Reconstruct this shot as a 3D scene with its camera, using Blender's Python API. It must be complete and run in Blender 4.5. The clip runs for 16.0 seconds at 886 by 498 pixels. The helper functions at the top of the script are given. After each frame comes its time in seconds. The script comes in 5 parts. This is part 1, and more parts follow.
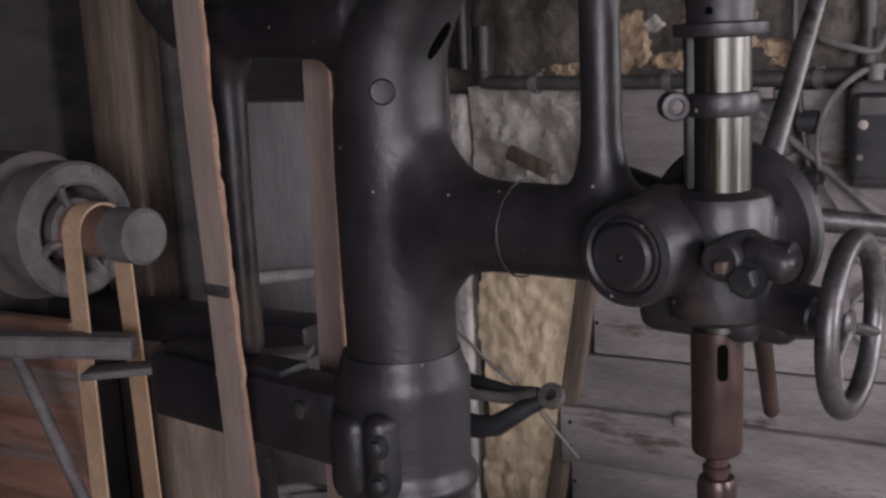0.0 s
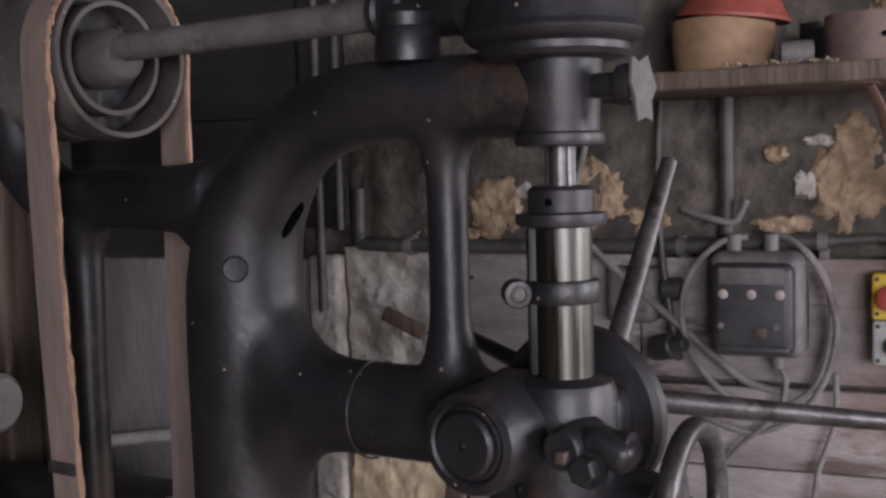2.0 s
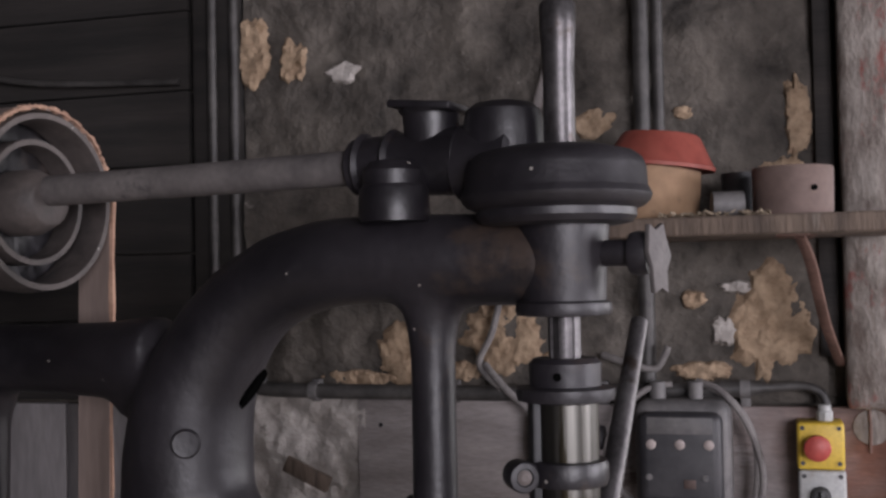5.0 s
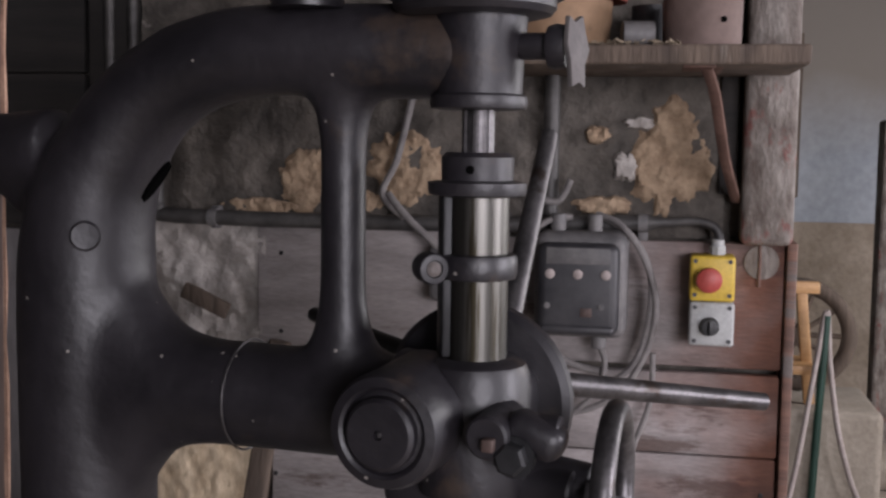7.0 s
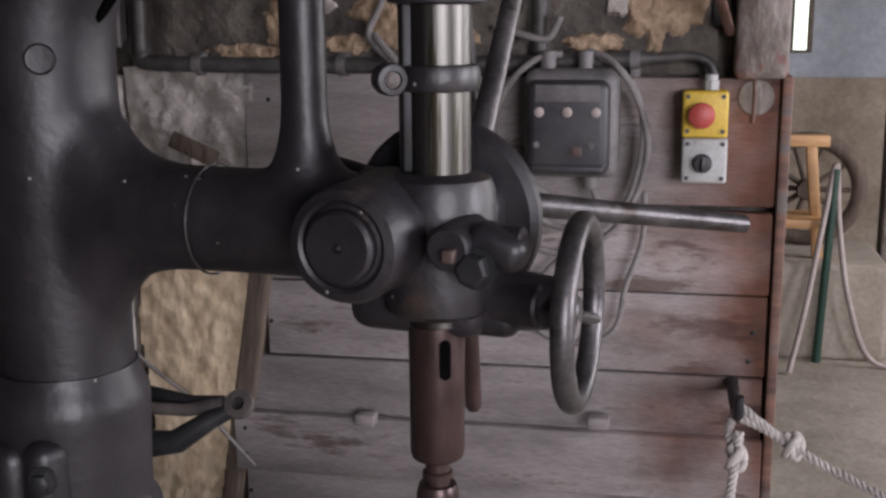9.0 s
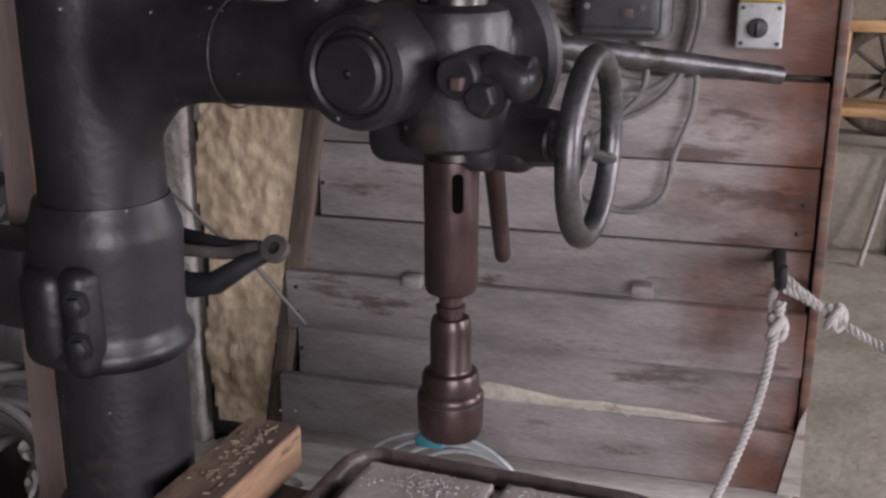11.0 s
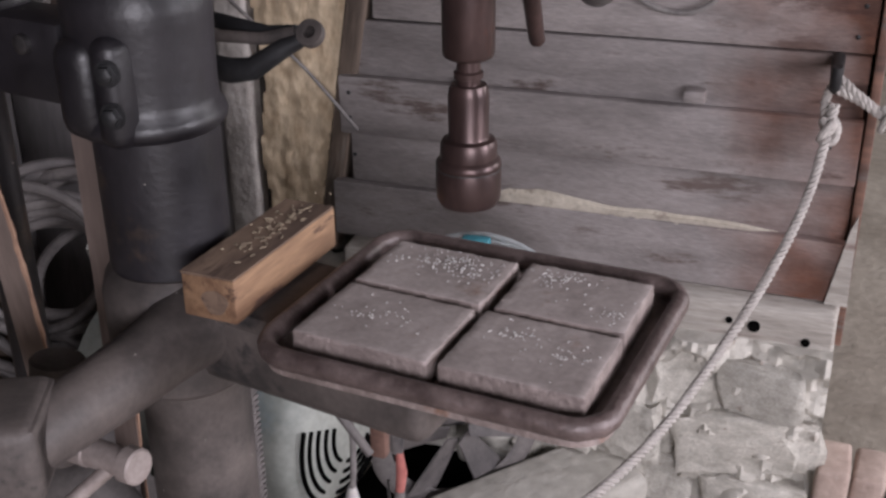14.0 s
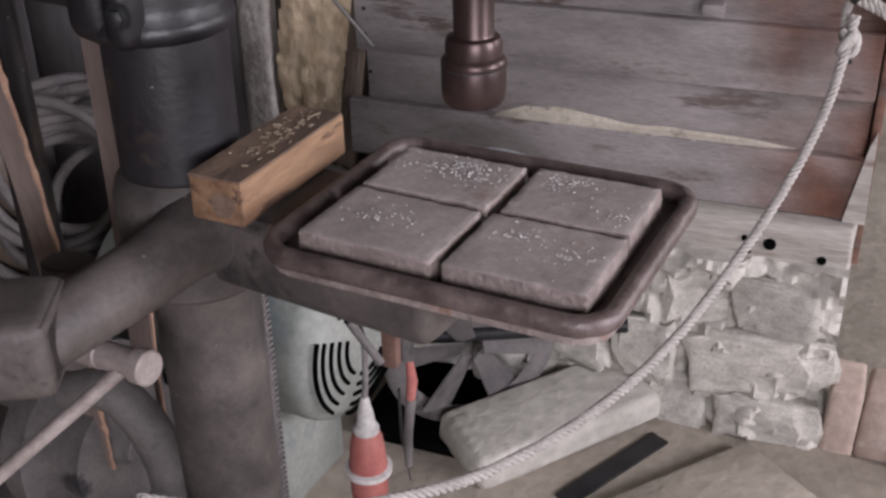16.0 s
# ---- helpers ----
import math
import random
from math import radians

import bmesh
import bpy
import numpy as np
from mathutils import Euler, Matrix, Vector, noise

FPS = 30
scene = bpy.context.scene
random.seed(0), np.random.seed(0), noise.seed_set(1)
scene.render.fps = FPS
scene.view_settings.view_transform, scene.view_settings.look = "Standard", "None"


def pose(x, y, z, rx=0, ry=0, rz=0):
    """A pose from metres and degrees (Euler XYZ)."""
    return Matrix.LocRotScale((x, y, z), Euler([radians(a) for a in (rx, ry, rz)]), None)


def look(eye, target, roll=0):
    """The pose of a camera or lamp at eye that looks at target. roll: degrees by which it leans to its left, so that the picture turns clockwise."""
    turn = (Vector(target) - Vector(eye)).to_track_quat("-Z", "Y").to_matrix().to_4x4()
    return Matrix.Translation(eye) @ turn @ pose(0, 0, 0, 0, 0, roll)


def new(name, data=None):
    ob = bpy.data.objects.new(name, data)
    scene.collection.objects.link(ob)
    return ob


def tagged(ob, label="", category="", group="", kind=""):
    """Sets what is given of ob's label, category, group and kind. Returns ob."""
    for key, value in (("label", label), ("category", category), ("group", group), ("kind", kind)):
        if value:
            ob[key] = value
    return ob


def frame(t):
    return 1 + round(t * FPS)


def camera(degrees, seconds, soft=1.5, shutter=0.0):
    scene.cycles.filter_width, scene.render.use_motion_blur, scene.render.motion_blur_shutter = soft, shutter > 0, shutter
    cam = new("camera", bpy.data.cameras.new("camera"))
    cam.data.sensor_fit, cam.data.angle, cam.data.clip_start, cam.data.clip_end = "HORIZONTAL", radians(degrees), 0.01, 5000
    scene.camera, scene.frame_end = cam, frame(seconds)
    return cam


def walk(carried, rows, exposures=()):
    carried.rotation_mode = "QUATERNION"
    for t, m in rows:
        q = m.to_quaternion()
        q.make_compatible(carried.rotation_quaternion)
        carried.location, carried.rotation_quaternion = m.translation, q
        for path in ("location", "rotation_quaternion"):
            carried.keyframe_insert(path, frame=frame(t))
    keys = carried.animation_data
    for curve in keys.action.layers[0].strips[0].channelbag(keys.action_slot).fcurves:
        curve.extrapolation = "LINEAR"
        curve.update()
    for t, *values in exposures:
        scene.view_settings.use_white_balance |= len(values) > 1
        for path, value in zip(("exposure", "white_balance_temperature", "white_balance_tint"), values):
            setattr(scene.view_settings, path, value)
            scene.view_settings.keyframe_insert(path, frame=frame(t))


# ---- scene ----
cam = camera(43.0, 16.0, 2.7)
PATH = [
    (0, (0.028, -0.057, 1.505), (-0.953, 1.642, 1.116), -2.7),
    (0.5, (0.045, -0.044, 1.507), (-0.881, 1.692, 1.148), -2.4),
    (1, (0.058, -0.029, 1.517), (-0.806, 1.745, 1.192), -2.2),
    (1.5, (0.068, -0.025, 1.53), (-0.757, 1.782, 1.295), -1.7),
    (2, (0.07, -0.025, 1.543), (-0.763, 1.786, 1.393), -1.6),
    (2.5, (0.075, -0.019, 1.563), (-0.754, 1.8, 1.486), -1.6),
    (3, (0.079, -0.009, 1.572), (-0.742, 1.815, 1.556), -1.9),
    (3.2, (0.079, -0.005, 1.578), (-0.742, 1.820, 1.58), -2.0),
    (5.3, (-0.105, 0.002, 1.59), (-0.597, 1.94, 1.64), -0.6),
    (5.5, (-0.107, 0.0, 1.582), (-0.559, 1.948, 1.6), -0.3),
    (6, (-0.115, -0.001, 1.563), (-0.492, 1.963, 1.514), 0.2),
    (6.5, (-0.116, 0.003, 1.545), (-0.495, 1.963, 1.417), 0.8),
    (7, (-0.107, 0.01, 1.529), (-0.48, 1.966, 1.34), 0.8),
    (7.5, (-0.101, 0.02, 1.518), (-0.47, 1.971, 1.279), 0.7),
    (8, (-0.093, 0.029, 1.506), (-0.461, 1.973, 1.212), 0.3),
    (8.5, (-0.082, 0.033, 1.491), (-0.459, 1.966, 1.142), 0.0),
    (9, (-0.066, 0.033, 1.479), (-0.46, 1.949, 1.065), -0.4),
    (9.2, (-0.059, 0.03, 1.475), (-0.459, 1.94, 1.038), -0.6),
    (11.3, (0.003, 0.027, 1.422), (-0.54, 1.846, 0.792), 0.1),
    (11.5, (0.01, 0.027, 1.415), (-0.546, 1.833, 0.761), -0.0),
    (12, (0.023, 0.022, 1.405), (-0.557, 1.799, 0.693), -0.3),
    (12.5, (0.034, 0.021, 1.395), (-0.565, 1.772, 0.638), -0.4),
    (13, (0.045, 0.023, 1.388), (-0.569, 1.754, 0.595), -0.3),
    (13.5, (0.052, 0.021, 1.379), (-0.572, 1.735, 0.559), -0.6),
    (14, (0.058, 0.016, 1.37), (-0.571, 1.711, 0.515), -0.7),
    (14.5, (0.061, 0.013, 1.366), (-0.574, 1.695, 0.489), -0.7),
    (15, (0.068, 0.01, 1.359), (-0.577, 1.679, 0.465), -0.9),
    (15.5, (0.077, 0.01, 1.347), (-0.575, 1.662, 0.427), -1.0),
    (16, (0.081, 0.01, 1.339), (-0.574, 1.64, 0.383), -1.2),
]
walk(cam, [(t, look(eye, target, roll)) for t, eye, target, roll in PATH], [(0.0, 0.0), (2.5, -0.1), (6.0, -0.1), (9.0, 0.03), (12.0, 0.1), (16.0, 0.14)])

# ---- light ----
world = bpy.data.worlds.new("sky")
scene.world = world
world.use_nodes = True
wn = world.node_tree.nodes
sky = wn.new("ShaderNodeTexSky")
sky.sky_type, sky.sun_disc = "NISHITA", False
sky.sun_elevation, sky.sun_rotation = radians(35), radians(140)
wn["Background"].inputs[1].default_value = 0.06
world.node_tree.links.new(sky.outputs[0], wn["Background"].inputs[0])


def area(name, m, sx, sy, watts, colour):
    d = bpy.data.lights.new(name, "AREA")
    d.shape, d.size, d.size_y, d.energy, d.color = "RECTANGLE", sx, sy, watts, colour
    o = new(name, d)
    o.matrix_world = m
    return o


# daylight in the window openings
area("daylight_south", look((1.5, -2.38, 1.75), (-0.5, 1.9, 0.8)), 1.5, 1.1, 118, (1.0, 0.955, 1.055))
area("daylight_east", look((3.38, 4.2, 1.7), (0.6, 4.6, 0.2)), 1.9, 1.2, 100, (1.0, 0.96, 1.0))
area("daylight_east_front", look((3.38, 0.9, 1.75), (-0.4, 1.2, 0.8)), 1.2, 1.1, 112, (1.0, 0.955, 1.055))
scene.view_settings.exposure = 0.0

# ---- materials ----


def material(name):
    m = bpy.data.materials.new(name)
    m.use_nodes = True
    return m, m.node_tree, m.node_tree.nodes["Principled BSDF"]


def surface(name, a, b, rough=0.7, metal=0.0, scale=8.0, stretch=(1, 1, 1), bump=0.3, fine=60.0, spots=None, vary=0.0,
            spot_scale=3.0, spot_at=0.58, dist=0.004, ramp=(0.35, 0.68), rough_vary=0.12, coat=0.0, spec=0.5, specks=None, speck_size=90.0):
    """Two colours mixed by broad noise, a finer grain over them, spots of a third colour, and relief."""
    m, nt, p = material(name)
    nn, ln = nt.nodes.new, nt.links.new
    tc = nn("ShaderNodeTexCoord")
    mp = nn("ShaderNodeMapping")
    mp.inputs["Scale"].default_value = stretch
    ln(tc.outputs["Object"], mp.inputs[0])
    info = nn("ShaderNodeObjectInfo")
    add = nn("ShaderNodeVectorMath")
    add.operation = "MULTIPLY_ADD"
    ln(info.outputs["Random"], add.inputs[0])
    add.inputs[1].default_value = (17.0, 9.0, 23.0)
    ln(mp.outputs[0], add.inputs[2])
    n1 = nn("ShaderNodeTexNoise")
    n1.inputs["Scale"].default_value, n1.inputs["Detail"].default_value, n1.inputs["Roughness"].default_value = scale, 6, 0.65
    n2 = nn("ShaderNodeTexNoise")
    n2.inputs["Scale"].default_value, n2.inputs["Detail"].default_value = fine, 4
    for n in (n1, n2):
        ln(add.outputs[0], n.inputs["Vector"])
    r = nn("ShaderNodeValToRGB")
    r.color_ramp.elements[0].position, r.color_ramp.elements[1].position = ramp
    r.color_ramp.elements[0].color, r.color_ramp.elements[1].color = (*a, 1), (*b, 1)
    ln(n1.outputs[0], r.inputs[0])
    col = r.outputs[0]
    if spots:
        n3 = nn("ShaderNodeTexNoise")
        n3.inputs["Scale"].default_value, n3.inputs["Detail"].default_value, n3.inputs["Roughness"].default_value = spot_scale, 8, 0.7
        ln(add.outputs[0], n3.inputs["Vector"])
        r3 = nn("ShaderNodeValToRGB")
        r3.color_ramp.elements[0].position, r3.color_ramp.elements[1].position = spot_at, spot_at + 0.07
        ln(n3.outputs[0], r3.inputs[0])
        mx = nn("ShaderNodeMix")
        mx.data_type = "RGBA"
        ln(r3.outputs[0], mx.inputs[0])
        ln(col, mx.inputs[6])
        mx.inputs[7].default_value = (*spots, 1)
        col = mx.outputs[2]
    if specks:
        vo = nn("ShaderNodeTexVoronoi")
        vo.inputs["Scale"].default_value = speck_size
        ln(add.outputs[0], vo.inputs["Vector"])
        lt = nn("ShaderNodeMath")
        lt.operation = "LESS_THAN"
        ln(vo.outputs["Distance"], lt.inputs[0])
        lt.inputs[1].default_value = 0.11
        few = nn("ShaderNodeMath")
        few.operation = "GREATER_THAN"
        sx = nn("ShaderNodeSeparateColor")
        ln(vo.outputs["Color"], sx.inputs[0])
        ln(sx.outputs[0], few.inputs[0])
        few.inputs[1].default_value = 0.93
        both = nn("ShaderNodeMath")
        both.operation = "MULTIPLY"
        ln(lt.outputs[0], both.inputs[0])
        ln(few.outputs[0], both.inputs[1])
        ms = nn("ShaderNodeMix")
        ms.data_type = "RGBA"
        ln(both.outputs[0], ms.inputs[0])
        ln(col, ms.inputs[6])
        ms.inputs[7].default_value = (*specks, 1)
        col = ms.outputs[2]
    h = nn("ShaderNodeHueSaturation")
    ln(col, h.inputs["Color"])
    mr = nn("ShaderNodeMapRange")
    mr.inputs[3].default_value, mr.inputs[4].default_value = 0.72, 1.28
    ln(n2.outputs[0], mr.inputs[0])
    mv = nn("ShaderNodeMapRange")
    mv.inputs[3].default_value, mv.inputs[4].default_value = 1 - vary, 1 + vary
    ln(info.outputs["Random"], mv.inputs[0])
    mul = nn("ShaderNodeMath")
    mul.operation = "MULTIPLY"
    ln(mr.outputs[0], mul.inputs[0])
    ln(mv.outputs[0], mul.inputs[1])
    ln(mul.outputs[0], h.inputs["Value"])
    ln(h.outputs[0], p.inputs["Base Color"])
    rr = nn("ShaderNodeMapRange")
    rr.inputs[3].default_value, rr.inputs[4].default_value = max(rough - rough_vary, 0.05), min(rough + rough_vary, 1)
    ln(n1.outputs[0], rr.inputs[0])
    ln(rr.outputs[0], p.inputs["Roughness"])
    p.inputs["Metallic"].default_value = metal
    p.inputs["Specular IOR Level"].default_value = spec
    p.inputs["Coat Weight"].default_value = coat
    if bump:
        sm = nn("ShaderNodeMath")
        sm.operation = "MULTIPLY_ADD"
        ln(n1.outputs[0], sm.inputs[0])
        sm.inputs[1].default_value = 2.0
        ln(n2.outputs[0], sm.inputs[2])
        bp = nn("ShaderNodeBump")
        bp.inputs["Strength"].default_value, bp.inputs["Distance"].default_value = bump, dist
        ln(sm.outputs[0], bp.inputs["Height"])
        ln(bp.outputs[0], p.inputs["Normal"])
    return m


IRON = surface("painted_cast_iron", (0.0072, 0.0064, 0.0082), (0.0190, 0.0165, 0.0200), 0.46, 0.0, 7, bump=0.34, fine=110, spots=(0.040, 0.028, 0.022), spot_scale=4.5, spot_at=0.56, dist=0.0018, spec=0.6, specks=(0.24, 0.22, 0.20), speck_size=70, rough_vary=0.2)
IRON_DUSTY = surface("dusty_cast_iron", (0.062, 0.056, 0.056), (0.15, 0.135, 0.129), 0.7, 0.0, 10, bump=0.4, fine=140, spots=(0.022, 0.021, 0.023), spot_scale=6, spot_at=0.6, dist=0.002)
IRON_MID = surface("dull_grey_iron", (0.042, 0.036, 0.034), (0.115, 0.096, 0.088), 0.6, 0.0, 10, bump=0.3, fine=140, spots=(0.02, 0.019, 0.02), spot_scale=6, spot_at=0.6, dist=0.002, specks=(0.3, 0.28, 0.26), speck_size=80)
DARK = surface("blackened_steel", (0.012, 0.012, 0.013), (0.03, 0.03, 0.032), 0.5, 0.3, 20, bump=0.15, fine=150, dist=0.001)
OILED = surface("oily_brown_steel", (0.034, 0.021, 0.02), (0.085, 0.053, 0.049), 0.36, 0.55, 18, (1, 1, 0.4), bump=0.15, fine=150, dist=0.001, spots=(0.12, 0.045, 0.032), spot_scale=12, spot_at=0.62)
STEEL = surface("worn_steel", (0.07, 0.066, 0.068), (0.15, 0.142, 0.144), 0.43, 0.8, 25, bump=0.12, fine=200, dist=0.0008, spots=(0.055, 0.042, 0.036), spot_scale=14, spot_at=0.57)
CHROME = surface("oiled_bright_quill", (0.06, 0.057, 0.05), (0.15, 0.146, 0.135), 0.4, 1.0, 9, (5, 5, 0.12), bump=0.05, fine=90, dist=0.0006, spots=(0.035, 0.03, 0.02), spot_scale=16, spot_at=0.55, rough_vary=0.1)
TABLE = surface("dusty_table_iron", (0.25, 0.212, 0.198), (0.40, 0.350, 0.332), 0.8, 0.0, 7, bump=0.3, fine=150, dist=0.0010, spots=(0.235, 0.165, 0.135), spot_scale=6, spot_at=0.58, specks=(0.12, 0.095, 0.085), speck_size=120, spec=0.35)
TRAY = surface("rusty_tray_iron", (0.15, 0.117, 0.108), (0.32, 0.262, 0.243), 0.55, 0.05, 22, bump=0.8, fine=150, dist=0.003, spots=(0.22, 0.125, 0.088), spot_scale=12, spot_at=0.6)
RIM = surface("dark_oiled_rim_iron", (0.07, 0.05, 0.047), (0.17, 0.13, 0.122), 0.42, 0.15, 26, bump=0.6, fine=150, dist=0.002, spots=(0.20, 0.165, 0.15), spot_scale=16, spot_at=0.6)
RUST = surface("rust_brown_iron", (0.10, 0.055, 0.042), (0.20, 0.115, 0.09), 0.75, 0.1, 16, bump=0.3, fine=130, dist=0.0015)
RUST_DULL = surface("dull_rusty_screw", (0.06, 0.042, 0.037), (0.12, 0.08, 0.068), 0.6, 0.3, 16, bump=0.3, fine=130, dist=0.001)
BELT = surface("leather_belt", (0.145, 0.109, 0.094), (0.235, 0.183, 0.158), 0.8, 0, 8, (1, 1, 0.15), bump=0.25, fine=140, dist=0.0015, spots=(0.085, 0.062, 0.05), spot_scale=5, spot_at=0.62)
BELT_EDGE = surface("frayed_belt_edge", (0.28, 0.165, 0.115), (0.42, 0.27, 0.19), 0.9, 0, 30, bump=0.5, fine=200, dist=0.002)
BELT_TAN = surface("tan_belt", (0.32, 0.21, 0.13), (0.44, 0.31, 0.20), 0.75, 0, 8, bump=0.2, fine=140, dist=0.001)
PLANK = surface("grey_brown_plank", (0.14, 0.124, 0.119), (0.345, 0.312, 0.303), 0.78, 0, 2.8, (1.2, 3, 5), bump=0.45, fine=52, spots=(0.11, 0.082, 0.073), vary=0.18, spot_scale=2.6, spot_at=0.57, dist=0.004, ramp=(0.27, 0.72))
PLANK_RED = surface("red_brown_plank", (0.075, 0.04, 0.03), (0.22, 0.115, 0.08), 0.7, 0, 3.0, (0.8, 3, 10), bump=0.4, fine=30, spots=(0.12, 0.10, 0.09), vary=0.15, spot_scale=1.4, spot_at=0.55, dist=0.003)


def redder_end(m, x0, x1, tone):
    """Old red-brown varnish that survives towards one end of the boards."""
    nt = m.node_tree
    p = nt.nodes["Principled BSDF"]
    src = p.inputs["Base Color"].links[0].from_socket
    geo = nt.nodes.new("ShaderNodeNewGeometry")
    sep = nt.nodes.new("ShaderNodeSeparateXYZ")
    nt.links.new(geo.outputs["Position"], sep.inputs[0])
    nz = nt.nodes.new("ShaderNodeTexNoise")
    nz.inputs["Scale"].default_value, nz.inputs["Detail"].default_value = 7.0, 6
    nt.links.new(geo.outputs["Position"], nz.inputs["Vector"])
    ad = nt.nodes.new("ShaderNodeMath")
    ad.operation = "MULTIPLY_ADD"
    nt.links.new(nz.outputs[0], ad.inputs[0])
    ad.inputs[1].default_value = 0.55
    nt.links.new(sep.outputs[0], ad.inputs[2])
    mr = nt.nodes.new("ShaderNodeMapRange")
    mr.inputs[1].default_value, mr.inputs[2].default_value = x0 + 0.27, x1 + 0.27
    nt.links.new(ad.outputs[0], mr.inputs[0])
    mx = nt.nodes.new("ShaderNodeMix")
    mx.data_type, mx.blend_type = "RGBA", "MULTIPLY"
    nt.links.new(mr.outputs[0], mx.inputs[0])
    nt.links.new(src, mx.inputs[6])
    mx.inputs[7].default_value = (*tone, 1)
    nt.links.new(mx.outputs[2], p.inputs["Base Color"])


redder_end(PLANK, -0.16, 0.12, (0.44, 0.20, 0.125))


def toned_above(m, z0, z1, tone):
    """Shifts the base colour towards tone with height, made uneven by noise."""
    nt = m.node_tree
    p = nt.nodes["Principled BSDF"]
    src = p.inputs["Base Color"].links[0].from_socket
    geo = nt.nodes.new("ShaderNodeNewGeometry")
    sep = nt.nodes.new("ShaderNodeSeparateXYZ")
    nt.links.new(geo.outputs["Position"], sep.inputs[0])
    nz = nt.nodes.new("ShaderNodeTexNoise")
    nz.inputs["Scale"].default_value = 2.0
    nt.links.new(geo.outputs["Position"], nz.inputs["Vector"])
    ad = nt.nodes.new("ShaderNodeMath")
    ad.operation = "MULTIPLY_ADD"
    nt.links.new(nz.outputs[0], ad.inputs[0])
    ad.inputs[1].default_value = 0.3
    nt.links.new(sep.outputs[2], ad.inputs[2])
    mr = nt.nodes.new("ShaderNodeMapRange")
    mr.inputs[1].default_value, mr.inputs[2].default_value = z0 + 0.15, z1 + 0.15
    nt.links.new(ad.outputs[0], mr.inputs[0])
    mx = nt.nodes.new("ShaderNodeMix")
    mx.data_type = "RGBA"
    nt.links.new(mr.outputs[0], mx.inputs[0])
    nt.links.new(src, mx.inputs[6])
    mx.inputs[7].default_value = (*tone, 1)
    nt.links.new(mx.outputs[2], p.inputs["Base Color"])


PLANK_DARK = surface("dark_plank", (0.010, 0.009, 0.0083), (0.034, 0.029, 0.026), 0.85, 0, 3.0, (0.6, 3, 8), bump=0.4, fine=30, vary=0.2, dist=0.003)
TIMBER = surface("weathered_timber", (0.058, 0.042, 0.032), (0.15, 0.112, 0.085), 0.85, 0, 4.0, (6, 6, 0.8), bump=0.5, fine=28, spots=(0.15, 0.125, 0.105), spot_scale=3, spot_at=0.58, vary=0.1, dist=0.004)
TIMBER_PAINT = surface("paint_flaked_timber", (0.095, 0.074, 0.062), (0.285, 0.258, 0.232), 0.85, 0, 12.0, (2.2, 2.2, 1.0), bump=0.7, fine=40, spots=(0.17, 0.066, 0.055), spot_scale=8, spot_at=0.565, dist=0.005, ramp=(0.36, 0.68))
PLASTER = surface("sooty_plaster", (0.021, 0.0185, 0.016), (0.150, 0.131, 0.112), 0.92, 0, 9, bump=0.9, fine=34, spots=(0.30, 0.275, 0.25), spot_scale=7, spot_at=0.635, dist=0.010, ramp=(0.30, 0.70))
LIME = surface("lime_washed_rubble", (0.25, 0.225, 0.205), (0.52, 0.485, 0.45), 0.92, 0, 9, bump=0.8, fine=30, spots=(0.08, 0.066, 0.056), spot_scale=6, spot_at=0.60, dist=0.010)
STRAW = surface("straw_clay", (0.40, 0.30, 0.195), (0.66, 0.54, 0.385), 0.95, 0, 30, (1, 1, 0.45), bump=0.4, fine=110, spots=(0.30, 0.215, 0.14), spot_scale=18, spot_at=0.62, dist=0.0035)
STRAW_GOLD = surface("golden_straw_clay", (0.24, 0.165, 0.105), (0.44, 0.325, 0.22), 0.95, 0, 30, bump=0.7, fine=95, spots=(0.20, 0.13, 0.075), spot_scale=16, spot_at=0.6, dist=0.006)
STONE = surface("dusty_rubble_stone", (0.34, 0.322, 0.285), (0.52, 0.495, 0.445), 0.95, 0, 6, bump=0.45, fine=34, spots=(0.24, 0.20, 0.17), vary=0.12, spot_scale=5, spot_at=0.63, dist=0.005)
MORTAR = surface("dusty_mortar", (0.36, 0.34, 0.30), (0.54, 0.515, 0.465), 0.95, 0, 7, bump=0.6, fine=40, spots=(0.27, 0.23, 0.195), spot_scale=7, spot_at=0.62, dist=0.006)
BRICK = surface("dull_red_brick", (0.29, 0.215, 0.18), (0.42, 0.335, 0.29), 0.93, 0, 7, bump=0.5, fine=50, spots=(0.44, 0.40, 0.35), spot_scale=6, spot_at=0.56, vary=0.1, dist=0.005)
FLOOR = surface("dusty_concrete_floor", (0.24, 0.205, 0.165), (0.38, 0.335, 0.28), 0.93, 0, 3, bump=0.5, fine=40, spots=(0.17, 0.14, 0.115), spot_scale=1.6, spot_at=0.62, dist=0.008)
WALLGREY = surface("grey_wall_paint", (0.17, 0.158, 0.16), (0.27, 0.252, 0.252), 0.85, 0, 3, (3, 3, 0.6), bump=0.25, fine=30, dist=0.004)
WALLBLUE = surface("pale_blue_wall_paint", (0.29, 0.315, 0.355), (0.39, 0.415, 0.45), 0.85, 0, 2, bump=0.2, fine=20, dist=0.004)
toned_above(WALLBLUE, 1.45, 1.95, (0.24, 0.215, 0.19))
WALLBROWN = surface("ochre_wall_base", (0.22, 0.175, 0.13), (0.36, 0.30, 0.24), 0.9, 0, 4, bump=0.6, fine=30, dist=0.01)
# Unseen ceiling, coloured dark to weaken light bounced onto the upper parts.
CEIL = surface("dark_unseen_ceiling", (0.03, 0.027, 0.025), (0.075, 0.068, 0.06), 0.9, 0, 3, bump=0.3, fine=30, dist=0.004)
